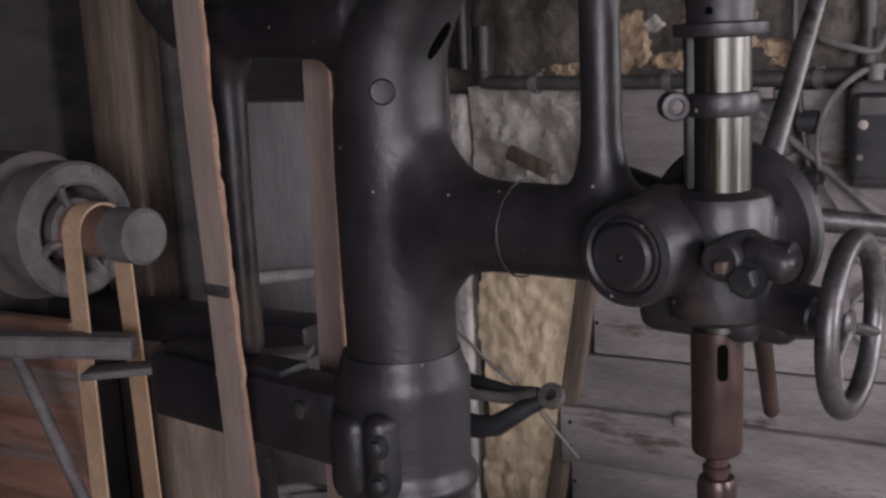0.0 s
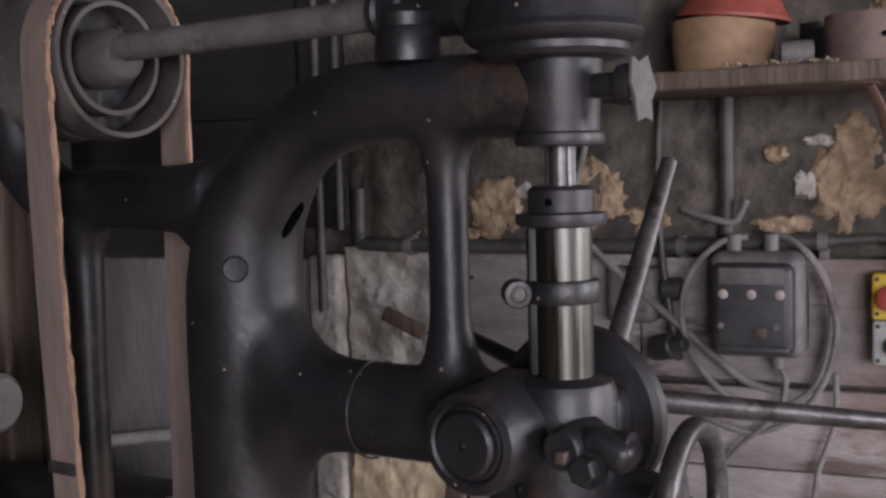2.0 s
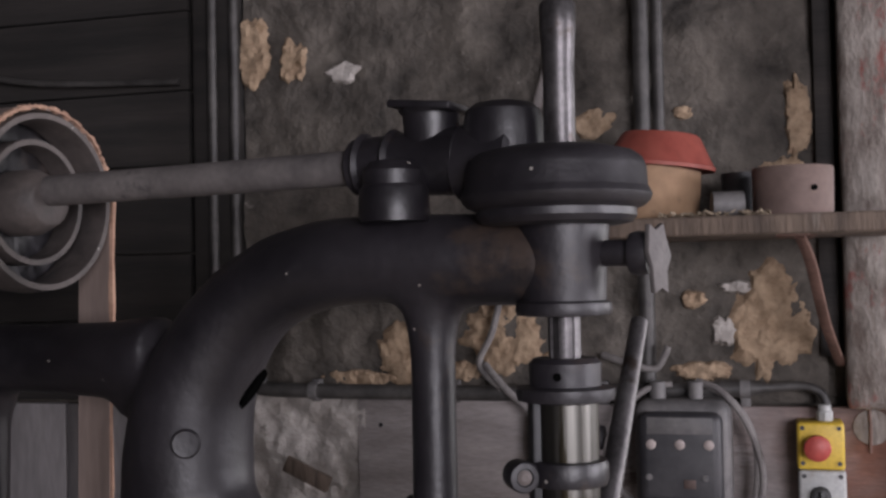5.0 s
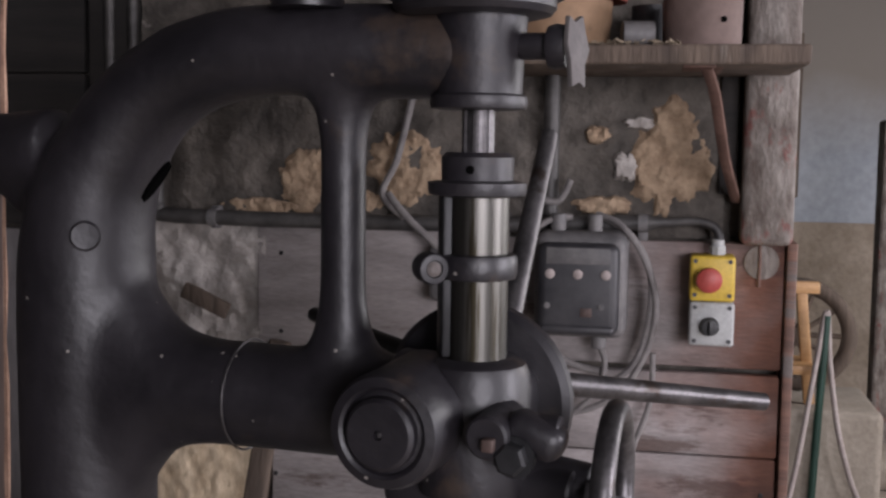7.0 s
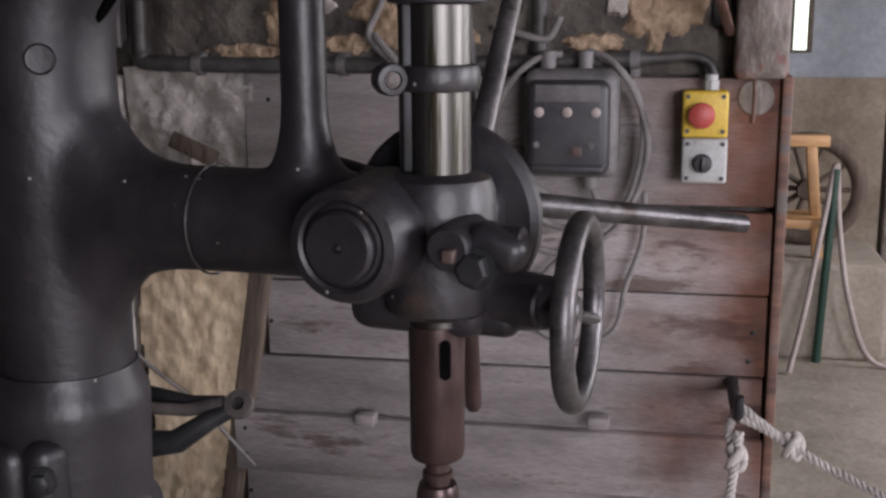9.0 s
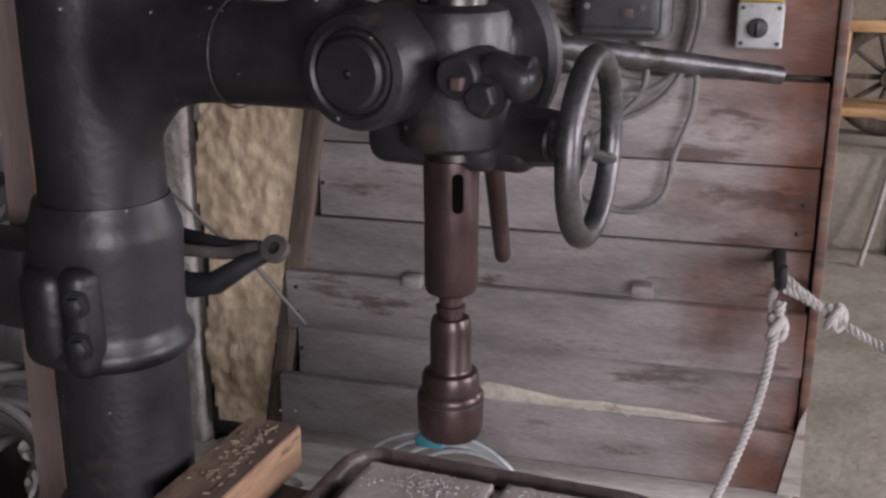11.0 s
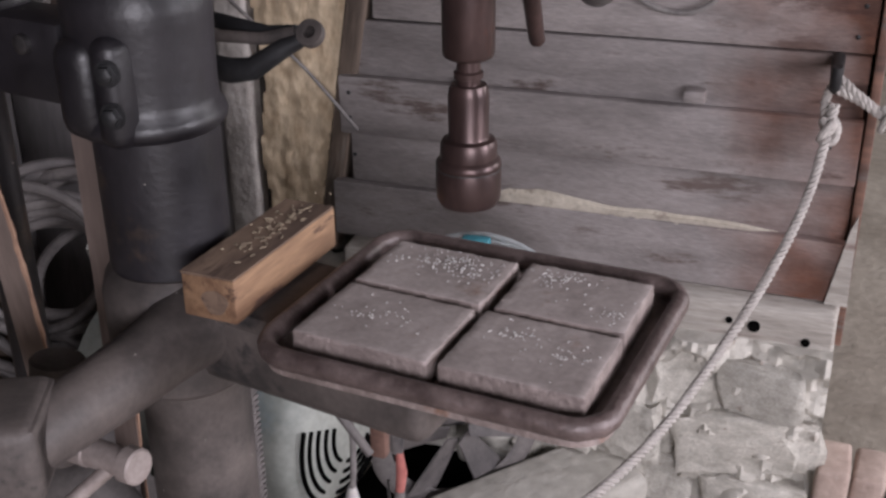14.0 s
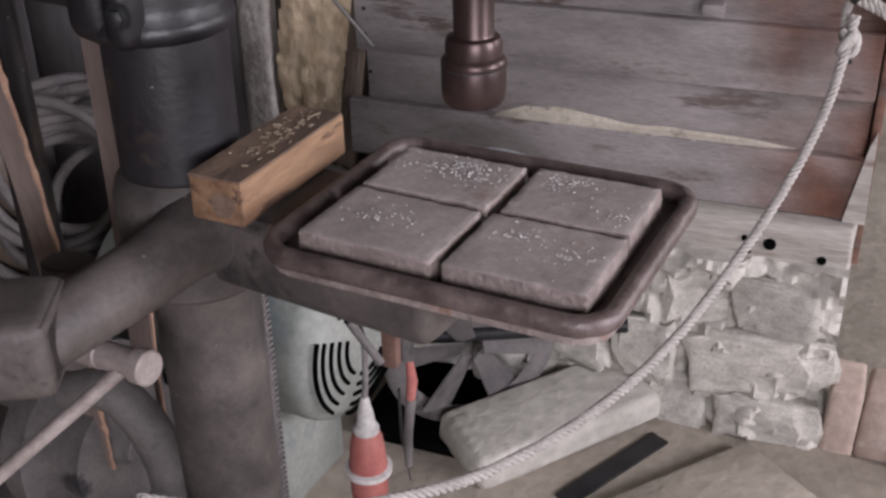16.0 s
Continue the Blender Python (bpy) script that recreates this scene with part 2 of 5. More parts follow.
BOXGREY = surface("dusty_switch_housing", (0.06, 0.058, 0.06), (0.18, 0.17, 0.165), 0.6, 0, 9, bump=0.15, fine=120, spots=(0.05, 0.05, 0.055), spot_scale=6, spot_at=0.58, dist=0.001)
COVER = surface("dark_switch_cover", (0.02, 0.02, 0.023), (0.048, 0.046, 0.049), 0.5, 0, 10, bump=0.15, fine=120, spots=(0.12, 0.112, 0.108), spot_scale=7, spot_at=0.62, dist=0.001)
CABLE = surface("dusty_cable", (0.11, 0.10, 0.098), (0.22, 0.205, 0.195), 0.7, 0, 20, bump=0.1, fine=120, dist=0.001)
PIPE = surface("sooty_conduit", (0.03, 0.028, 0.027), (0.085, 0.08, 0.076), 0.55, 0.2, 18, bump=0.2, fine=110, dist=0.001)
YELLOW = surface("yellow_plastic", (0.50, 0.34, 0.035), (0.60, 0.42, 0.055), 0.5, 0, 12, bump=0.06, fine=160, spots=(0.36, 0.26, 0.07), spot_scale=10, spot_at=0.64, dist=0.0006)
REDP = surface("red_plastic", (0.36, 0.055, 0.045), (0.44, 0.09, 0.07), 0.5, 0, 12, bump=0.05, fine=160, dist=0.0006)
DULLRED = surface("dusty_red_plastic", (0.26, 0.075, 0.065), (0.38, 0.14, 0.12), 0.65, 0, 12, bump=0.1, fine=120, dist=0.0006, spots=(0.33, 0.25, 0.23), spot_scale=9, spot_at=0.62)
SILL = surface("bleached_sill_timber", (0.28, 0.255, 0.225), (0.46, 0.43, 0.39), 0.9, 0, 5, (0.8, 4, 8), bump=0.5, fine=40, spots=(0.22, 0.17, 0.15), spot_scale=3, spot_at=0.6, dist=0.004)
LIGHTGREY = surface("light_grey_plastic", (0.34, 0.345, 0.335), (0.43, 0.435, 0.425), 0.55, 0, 12, bump=0.06, fine=160, spots=(0.25, 0.235, 0.21), spot_scale=9, spot_at=0.64, dist=0.0006)
BLACKP = surface("black_plastic", (0.012, 0.012, 0.013), (0.03, 0.03, 0.03), 0.4, 0, 12, bump=0.05, fine=160, dist=0.0006)
# Near-black colour stands in for the shade inside holes and slots.
HOLE_SHADE = surface("hole_shade_black", (0.002, 0.002, 0.002), (0.004, 0.004, 0.004), 1.0, 0, 12, bump=0, fine=60, spec=0.0)
TERRA = surface("tan_earthenware", (0.24, 0.145, 0.082), (0.33, 0.21, 0.125), 0.75, 0, 8, bump=0.2, fine=60, dist=0.002, spots=(0.18, 0.12, 0.075), spot_scale=7, spot_at=0.6)
REDBOWL = surface("red_enamel", (0.24, 0.05, 0.038), (0.32, 0.085, 0.062), 0.55, 0, 9, bump=0.15, fine=80, dist=0.001, spots=(0.11, 0.045, 0.035), spot_scale=9, spot_at=0.62)
BROWNPOT = surface("brown_clay_pot", (0.12, 0.082, 0.07), (0.175, 0.125, 0.108), 0.8, 0, 8, bump=0.2, fine=70, dist=0.0015)
ROPE = surface("cotton_rope", (0.30, 0.275, 0.255), (0.46, 0.43, 0.40), 0.9, 0, 30, bump=0.4, fine=260, dist=0.001)
MOTOR = surface("grey_green_motor_paint", (0.20, 0.215, 0.195), (0.33, 0.335, 0.305), 0.65, 0, 5, bump=0.15, fine=90, spots=(0.17, 0.20, 0.20), spot_scale=4, spot_at=0.55, dist=0.001)
CRATE = surface("sawn_oak", (0.12, 0.062, 0.034), (0.29, 0.175, 0.10), 0.75, 0, 6, (5, 0.8, 5), bump=0.4, fine=40, spots=(0.055, 0.027, 0.018), spot_scale=8, spot_at=0.55, dist=0.002)
CRATE_TOP = surface("dark_oak_top", (0.085, 0.055, 0.042), (0.22, 0.15, 0.105), 0.75, 0, 7, (4, 0.9, 4), bump=0.4, fine=50, spots=(0.045, 0.027, 0.02), spot_scale=9, spot_at=0.58, dist=0.002)
ORANGE_WOOD = surface("varnished_chair_wood", (0.44, 0.24, 0.10), (0.58, 0.34, 0.16), 0.5, 0, 6, (1, 1, 6), bump=0.1, fine=60, dist=0.001)
GREEN = surface("green_painted_metal", (0.008, 0.032, 0.022), (0.016, 0.055, 0.038), 0.5, 0, 9, bump=0.1, fine=90, dist=0.001)
MINT = surface("mint_green_paint", (0.16, 0.33, 0.25), (0.25, 0.43, 0.34), 0.6, 0, 9, bump=0.1, fine=90, dist=0.001)
DUST = surface("metal_swarf", (0.62, 0.61, 0.6), (0.85, 0.84, 0.82), 0.35, 0.2, 30, bump=0, fine=60)
CRUMB = surface("dry_crumbs", (0.15, 0.115, 0.08), (0.30, 0.24, 0.17), 0.9, 0, 30, bump=0, fine=60)
TEAL = surface("blue_hose", (0.05, 0.25, 0.32), (0.10, 0.36, 0.42), 0.5, 0, 12, bump=0.05, fine=90, dist=0.0006)
DRIFT = surface("pale_dust", (0.40, 0.355, 0.29), (0.56, 0.51, 0.43), 0.97, 0, 20, bump=0.5, fine=120, dist=0.002, spots=(0.27, 0.23, 0.19), spot_scale=14, spot_at=0.6)
PALEHOSE = surface("clear_hose", (0.35, 0.38, 0.39), (0.48, 0.5, 0.5), 0.35, 0, 12, bump=0.05, fine=90, dist=0.0006)
WHITE = surface("dusty_white_metal", (0.38, 0.36, 0.345), (0.58, 0.56, 0.54), 0.75, 0, 15, bump=0.3, fine=120, dist=0.0015)
PINKROD = surface("dusty_rose_rod", (0.27, 0.225, 0.21), (0.38, 0.33, 0.31), 0.6, 0.2, 15, bump=0.15, fine=120, dist=0.001)

# ---- mesh helpers ----


def frame_of(points, k, closed):
    n = len(points)
    a = points[(k - 1) % n] if (closed or k > 0) else points[k]
    b = points[(k + 1) % n] if (closed or k < n - 1) else points[k]
    return (b - a).normalized()


def sweep(points, radii, seg=16, closed=False, up=(0, 0, 1), caps=True):
    """A round or oval bar along points; each radius is a number or (sideways, upwards)."""
    bm = bmesh.new()
    pts = [Vector(p) for p in points]
    if not isinstance(radii, list):
        radii = [radii] * len(pts)
    rings = []
    side = None
    for k, p in enumerate(pts):
        t = frame_of(pts, k, closed)
        if side is None:
            ref = Vector(up)
            if abs(t.dot(ref)) > 0.95:
                ref = Vector((1, 0, 0))
            side = t.cross(ref).normalized()
        else:
            side = (side - t * side.dot(t)).normalized()
        top = side.cross(t).normalized()
        r = radii[k]
        ra, rb = r if isinstance(r, (list, tuple)) else (r, r)
        rings.append([bm.verts.new(p + side * ra * math.cos(2 * math.pi * i / seg) + top * rb * math.sin(2 * math.pi * i / seg)) for i in range(seg)])
    n = len(rings)
    for k in range(n if closed else n - 1):
        a, b = rings[k], rings[(k + 1) % n]
        for i in range(seg):
            bm.faces.new((a[i], a[(i + 1) % seg], b[(i + 1) % seg], b[i]))
    if caps and not closed:
        bm.faces.new(rings[0][::-1])
        bm.faces.new(rings[-1])
    bmesh.ops.recalc_face_normals(bm, faces=bm.faces)
    return bm


def spline(points, n=8, closed=False):
    """Catmull-Rom through the points."""
    p = [Vector(q) for q in points]
    out = []
    m = len(p)
    for k in range(m if closed else m - 1):
        if closed:
            a, b, c, d = p[(k - 1) % m], p[k], p[(k + 1) % m], p[(k + 2) % m]
        else:
            a, b, c, d = p[max(k - 1, 0)], p[k], p[k + 1], p[min(k + 2, m - 1)]
        for i in range(n):
            t = i / n
            out.append(0.5 * ((2 * b) + (c - a) * t + (2 * a - 5 * b + 4 * c - d) * t * t + (3 * b - a - 3 * c + d) * t ** 3))
    if not closed:
        out.append(p[-1])
    return out


def lathe(profile, seg=40, m=None):
    """Turns (radius, height) pairs round z."""
    bm = bmesh.new()
    rings = []
    for r, z in profile:
        if r < 1e-5:
            rings.append([bm.verts.new((0, 0, z))])
        else:
            rings.append([bm.verts.new((r * math.cos(2 * math.pi * i / seg), r * math.sin(2 * math.pi * i / seg), z)) for i in range(seg)])
    for a, b in zip(rings, rings[1:]):
        for i in range(seg):
            j = (i + 1) % seg
            if len(a) == 1 and len(b) == 1:
                continue
            if len(a) == 1:
                bm.faces.new((a[0], b[i], b[j]))
            elif len(b) == 1:
                bm.faces.new((a[i], a[j], b[0]))
            else:
                bm.faces.new((a[i], a[j], b[j], b[i]))
    for ring in (rings[0], rings[-1]):
        if len(ring) > 1:
            bm.faces.new(ring)
    bmesh.ops.recalc_face_normals(bm, faces=bm.faces)
    if m is not None:
        bm.transform(m)
    return bm


def rod(a, b, r, r2=None, seg=20, bevel=0.0):
    """A round bar from a to b."""
    a, b = Vector(a), Vector(b)
    h = (b - a).length
    r2 = r if r2 is None else r2
    bev = bevel or min(r, r2) * 0.12
    prof = [(max(r - bev, 1e-4), 0), (r, bev), (r2, h - bev), (max(r2 - bev, 1e-4), h)]
    return lathe(prof, seg, Matrix.Translation(a) @ (b - a).to_track_quat("Z", "Y").to_matrix().to_4x4())


def box(c, s, bevel=0.003, m=None, seg=2):
    bm = bmesh.new()
    bmesh.ops.create_cube(bm, size=1)
    bm.transform(Matrix.Diagonal((*s, 1)))
    if bevel:
        bmesh.ops.bevel(bm, geom=bm.edges[:], offset=min(bevel, min(s) * 0.45), segments=seg, affect="EDGES", profile=0.5)
    bm.transform(Matrix.Translation(c) if m is None else Matrix.Translation(c) @ m)
    return bm


def prism(poly, depth, m=None, bevel=0.0):
    """A flat outline (x, y) made depth thick along z."""
    bm = bmesh.new()
    lo = [bm.verts.new((x, y, 0)) for x, y in poly]
    hi = [bm.verts.new((x, y, depth)) for x, y in poly]
    n = len(poly)
    bm.faces.new(lo[::-1])
    bm.faces.new(hi)
    for i in range(n):
        bm.faces.new((lo[i], lo[(i + 1) % n], hi[(i + 1) % n], hi[i]))
    bmesh.ops.recalc_face_normals(bm, faces=bm.faces)
    if bevel:
        bmesh.ops.bevel(bm, geom=[e for e in bm.edges if e.calc_face_angle(0) > 0.6], offset=bevel, segments=2, affect="EDGES", profile=0.5)
    if m is not None:
        bm.transform(m)
    return bm


def joined(*bms):
    out = bmesh.new()
    for b in bms:
        me = bpy.data.meshes.new("joint")
        b.to_mesh(me)
        b.free()
        out.from_mesh(me)
        bpy.data.meshes.remove(me)
    return out


def mesh_of(name, bm, mat, smooth=35):
    me = bpy.data.meshes.new(name)
    bm.to_mesh(me)
    bm.free()
    me.materials.append(mat)
    for poly in me.polygons:
        poly.use_smooth = True
    me.set_sharp_from_angle(angle=radians(smooth))
    return me


def part(name, bm, mat, parent=None, label="", smooth=35):
    ob = new(name, mesh_of(name, bm, mat, smooth))
    if parent:
        ob.parent = parent
    return tagged(ob, label)


def thing(name, label, category, m=None, group="", kind=""):
    ob = new(name)
    ob.empty_display_size = 0.05
    if m is not None:
        ob.matrix_world = m
    return tagged(ob, label, category, group, kind)


def single(name, bm, mat, label, category="", group="", kind="", smooth=35):
    return tagged(part(name, bm, mat, None, "", smooth), label, category, group, kind)


def rough_up(bm, amount, scale, axis=None, seed=0.0):
    """Uneven surface: moves points along their normals, or along one axis."""
    bm.normal_update()
    moves = [(v, noise.fractal(v.co * scale + Vector((seed, seed * 2, 0)), 0.6, 2.0, 4) * amount) for v in bm.verts]
    for v, d in moves:
        v.co += (Vector(axis) if axis else v.normal) * d
    return bm


def sheet(x0, x1, z0, z1, y, step, amount, scale, outline=None, seed=0.0, thick=0.03, sink=None):
    """An upright uneven slab facing -y, kept where outline(x, z) is true."""
    bm = bmesh.new()
    nx, nz = max(2, int((x1 - x0) / step)), max(2, int((z1 - z0) / step))
    grid = {}
    for i in range(nx + 1):
        for k in range(nz + 1):
            x, z = x0 + (x1 - x0) * i / nx, z0 + (z1 - z0) * k / nz
            if outline and not outline(x, z):
                continue
            d = noise.fractal(Vector((x * scale + seed, z * scale, seed)), 0.6, 2.0, 5) * amount
            if sink:
                d -= sink(x, z)
            grid[i, k] = bm.verts.new((x, y - d, z))
    for i in range(nx):
        for k in range(nz):
            q = [grid.get(c) for c in ((i, k), (i + 1, k), (i + 1, k + 1), (i, k + 1))]
            if all(q):
                bm.faces.new(q)
    bmesh.ops.delete(bm, geom=[v for v in bm.verts if not v.link_faces], context="VERTS")
    edge = bmesh.ops.extrude_edge_only(bm, edges=[e for e in bm.edges if len(e.link_faces) == 1])
    for v in edge["geom"]:
        if isinstance(v, bmesh.types.BMVert):
            v.co.y += thick
    bmesh.ops.recalc_face_normals(bm, faces=bm.faces)
    return bm


def patch(cx, cz, rx, rz, seed, y, depth, grain, rag=0.35, step=0.0045):
    """A ragged patch of wall whose margin sinks behind the plaster."""
    def away(x, z):
        a = math.atan2((z - cz) / rz, (x - cx) / rx)
        d = math.hypot((x - cx) / rx, (z - cz) / rz)
        return d / (1 + rag * noise.fractal(Vector((math.cos(a) * 1.3 + seed, math.sin(a) * 1.3, seed)), 0.7, 2, 5)) + 0.10 * noise.noise(Vector((x * 60, seed, z * 60)))
    step = min(step, min(rx, rz) / 7)
    return sheet(cx - rx * 1.7, cx + rx * 1.7, cz - rz * 1.7, cz + rz * 1.7, y, step, depth, grain, lambda x, z: away(x, z) < 1.35, seed, 0.01, lambda x, z: max(0.0, away(x, z) - 0.8) * 0.07)


# ---- setting ----
WALL = 1.93
single("floor", box((0.5, 2.5, -0.05), (6.4, 10.4, 0.1), 0), FLOOR, "dusty pale concrete and earth workshop floor", "floor", kind="structure")
single("ceiling", box((0.5, 2.5, 2.95), (6.4, 10.4, 0.1), 0), CEIL, "unseen ceiling kept dark to cut bounced light", "ceiling", kind="structure")
wall = single("wall_north", box((-1.2975, WALL + 0.10, 1.45), (2.795, 0.16, 2.9), 0), PLASTER, "sooty half-timbered clay and plaster wall", "wall", kind="structure")
# Unseen west wall, added to close the room against stray light.
single("wall_west", box((-2.65, 2.4, 1.45), (0.1, 10.2, 2.9), 0), PLANK_DARK, "unseen dark boarded wall closing off the room", "wall", kind="structure")
# unseen south and east walls, added with window openings to shape the daylight
for nm, c, s_ in (("wall_south", (-0.925, -2.45, 1.45), (3.35, 0.1, 2.9)), ("wall_south_side", (2.975, -2.45, 1.45), (1.45, 0.1, 2.9)),
                  ("wall_south_sill", (1.5, -2.45, 0.6), (1.5, 0.1, 1.2)), ("wall_south_head", (1.5, -2.45, 2.6), (1.5, 0.1, 0.6)),
                  ("wall_east", (3.45, -1.05, 1.45), (0.1, 2.7, 2.9)), ("wall_east_pier", (3.45, 2.375, 1.45), (0.1, 1.75, 2.9)),
                  ("wall_east_end", (3.45, 6.325, 1.45), (0.1, 2.35, 2.9)), ("wall_east_sill", (3.45, 2.725, 0.6), (0.096, 4.85, 1.2)),
                  ("wall_east_head", (3.45, 2.725, 2.6), (0.096, 4.85, 0.6))):
    single(nm, box(c, s_, 0), WALLGREY, "unseen grey wall closing the room round a window opening", "wall", kind="structure")
single("wall_far", box((0.45, 7.3, 1.985), (6.3, 0.1, 1.83), 0), WALLBLUE, "pale blue painted upper wall of the far room", "wall", kind="structure")
single("wall_far_base", box((0.45, 7.28, 0.535), (6.3, 0.12, 1.07), 0), WALLBROWN, "ochre stone lower wall of the far room", "wall", kind="structure")

# ---- drill press ----
# its own axes: x along the arm from column to spindle, y away from the walk, z up
SPIN = (-0.252, 0.94)
MACHINE = pose(SPIN[0], SPIN[1], 0, 0, 0, -10)
press = thing("drill_press", "old black cast iron pillar drill press, oily and dusty", "drill press", MACHINE)
SU = -0.004
CU = -0.405

# one casting: column head, curved upper arm, lower arm, rear bracket
cast = joined(
    sweep([(CU + 0.002, 0, 1.09), (CU + 0.002, 0, 1.16), (CU + 0.002, 0, 1.26), (CU + 0.002, 0, 1.36), (CU + 0.003, 0, 1.42), (-0.396, 0, 1.462), (-0.380, 0, 1.502),
           (-0.352, 0, 1.543), (-0.322, 0, 1.572), (-0.282, 0, 1.594), (-0.235, 0, 1.606), (-0.18, 0, 1.609), (-0.1, 0, 1.606), (0.0, 0, 1.603)],
          [(0.066, 0.067), (0.065, 0.065), (0.066, 0.066), (0.067, 0.066), (0.066, 0.0645), (0.064, 0.060), (0.060, 0.053), (0.056, 0.047), (0.053, 0.044), (0.052, 0.043), (0.05, 0.042), (0.048, 0.041), (0.046, 0.041), (0.036, 0.04)], 28),
    sweep([(-0.42, 0, 1.297), (-0.36, 0, 1.295), (-0.342, 0, 1.295), (-0.325, 0, 1.295), (-0.306, 0, 1.295), (-0.285, 0, 1.295), (-0.26, 0, 1.295), (-0.2, 0, 1.296), (-0.10, 0, 1.297), (-0.03, 0, 1.297)],
          [(0.050, 0.13), (0.050, 0.125), (0.050, 0.112), (0.050, 0.085), (0.050, 0.063), (0.05, 0.054), (0.0495, 0.0495), (0.0485, 0.0485), (0.048, 0.048), (0.046, 0.046)], 28),
    sweep([(-0.128, 0, 1.30), (-0.128, 0, 1.345), (-0.128, 0, 1.365), (-0.128, 0, 1.39), (-0.128, 0, 1.52), (-0.128, 0, 1.548), (-0.128, 0, 1.57), (-0.128, 0, 1.60)],
          [0.035, 0.033, 0.026, 0.022, 0.0215, 0.024, 0.031, 0.034], 24),
    sweep([(-0.43, 0, 1.510), (-0.49, 0, 1.512), (-0.6, 0, 1.512), (-0.70, 0, 1.513), (-0.75, 0.0, 1.525), (-0.785, 0.0, 1.56), (-0.80, 0, 1.62), (-0.80, 0, 1.68)],
          [(0.045, 0.05), (0.04, 0.041), (0.038, 0.037), (0.038, 0.037), (0.038, 0.04), 0.042, 0.042, 0.045], 24),
    sweep([(-0.678, 0, 1.51), (-0.678, 0, 1.472), (-0.678, 0, 1.445), (-0.678, 0, 1.3), (-0.678, 0, 1.09)], [0.04, 0.034, 0.025, 0.0225, 0.023], 20),
    sweep([(-0.48, 0, 1.455), (-0.47, 0, 1.475), (-0.45, 0, 1.485)], [0.015, 0.025, 0.03], 16),
)
casting = part("frame_casting", cast, IRON, press, "black cast iron C-shaped frame")
rm = casting.modifiers.new("union", "REMESH")
rm.mode, rm.voxel_size, rm.use_smooth_shade = "VOXEL", 0.005, True
sm = casting.modifiers.new("fillets", "SMOOTH")
sm.factor, sm.iterations = 0.7, 26

# boss with raised rim, seam ring round the lower arm, oil hole
part("core_boss", lathe([(0, 0), (0.012, 0), (0.014, 0.003), (0.012, 0.005), (0, 0.004)], 24, pose(-0.360, -0.0555, 1.440, 90, 0, 32)), IRON, press)
ring = [(-0.222, 0.0495 * math.cos(a), 1.2955 + 0.0505 * math.sin(a)) for a in np.linspace(0, 2 * math.pi, 48, endpoint=False)]
part("joint_ring", sweep(ring, 0.0013, 8, True), STEEL, press, "thin bright seam ring")
hz, hy = Vector((0.684, -0.42, -0.593)).normalized(), Vector((0.655, 0.0, 0.755)).normalized()
HOLE = Matrix.Translation((-0.3045, -0.0270, 1.4915)) @ Matrix((hy.cross(hz), hy, hz)).transposed().to_4x4()
part("core_hole", prism([(0.0038 * math.cos(a), 0.023 * math.sin(a)) for a in np.linspace(0, 2 * math.pi, 20, endpoint=False)], 0.006, HOLE), HOLE_SHADE, press)

# clamp sleeve and column
part("clamp_sleeve", lathe([(0.070, 0.968), (0.078, 0.971), (0.0835, 0.977), (0.085, 0.984), (0.083, 0.991), (0.0775, 0.998), (0.0765, 1.008), (0.0765, 1.03), (0.0785, 1.085), (0.0795, 1.10), (0.0785, 1.112), (0.074, 1.122), (0.069, 1.14)], 48, pose(CU, 0, 0)), IRON, press)
lug = part("clamp_lug", joined(box((CU - 0.020, -0.066, 1.026), (0.056, 0.05, 0.11), 0.023, None, 4), box((CU + 0.027, -0.066, 1.028), (0.038, 0.05, 0.118), 0.0185, None, 4)), IRON, press)
for z in (1.054, 1.010):
    part("hex_bolt", joined(lathe([(0.012, 0), (0.012, 0.004), (0.0095, 0.0045), (0.0095, 0.011), (0.006, 0.013), (0, 0.013)], 6, pose(CU + 0.038, -0.0885, z, 90, 0, 18)), lathe([(0.014, 0), (0.014, 0.003), (0, 0.003)], 20, pose(CU + 0.038, -0.0875, z, 90, 0, 18))), DARK, lug, "dark steel hexagon bolt")
part("column", lathe([(0.069, 0.70), (0.0695, 0.78), (0.0695, 0.985)], 48, pose(CU + 0.006, 0, 0)), IRON, press)
part("lower_column", lathe([(0.062, 0.03), (0.064, 0.5), (0.066, 0.74)], 40, pose(CU + 0.018, 0, 0)), IRON_MID, press, "dusty grey lower column")
part("foot_flange", joined(lathe([(0.15, 0.0), (0.15, 0.035), (0.10, 0.05), (0.072, 0.09), (0.064, 0.12)], 40, pose(CU + 0.018, 0, 0)), box((CU + 0.1, 0, 0.02), (0.55, 0.3, 0.04), 0.01)), IRON_DUSTY, press)
rack = part("gear_rack", box((CU + 0.062, 0.043, 0.43), (0.010, 0.012, 0.52), 0.001), IRON_DUSTY, press, "toothed rack up the column")
tooth_mesh = mesh_of("tooth", box((0, 0, 0), (0.008, 0.012, 0.0045), 0), IRON_DUSTY)
for k in range(60):
    tooth = new("tooth", tooth_mesh)
    tooth.parent = rack
    tooth.matrix_basis = pose(CU + 0.064, 0.048, 0.20 + 0.0085 * k)

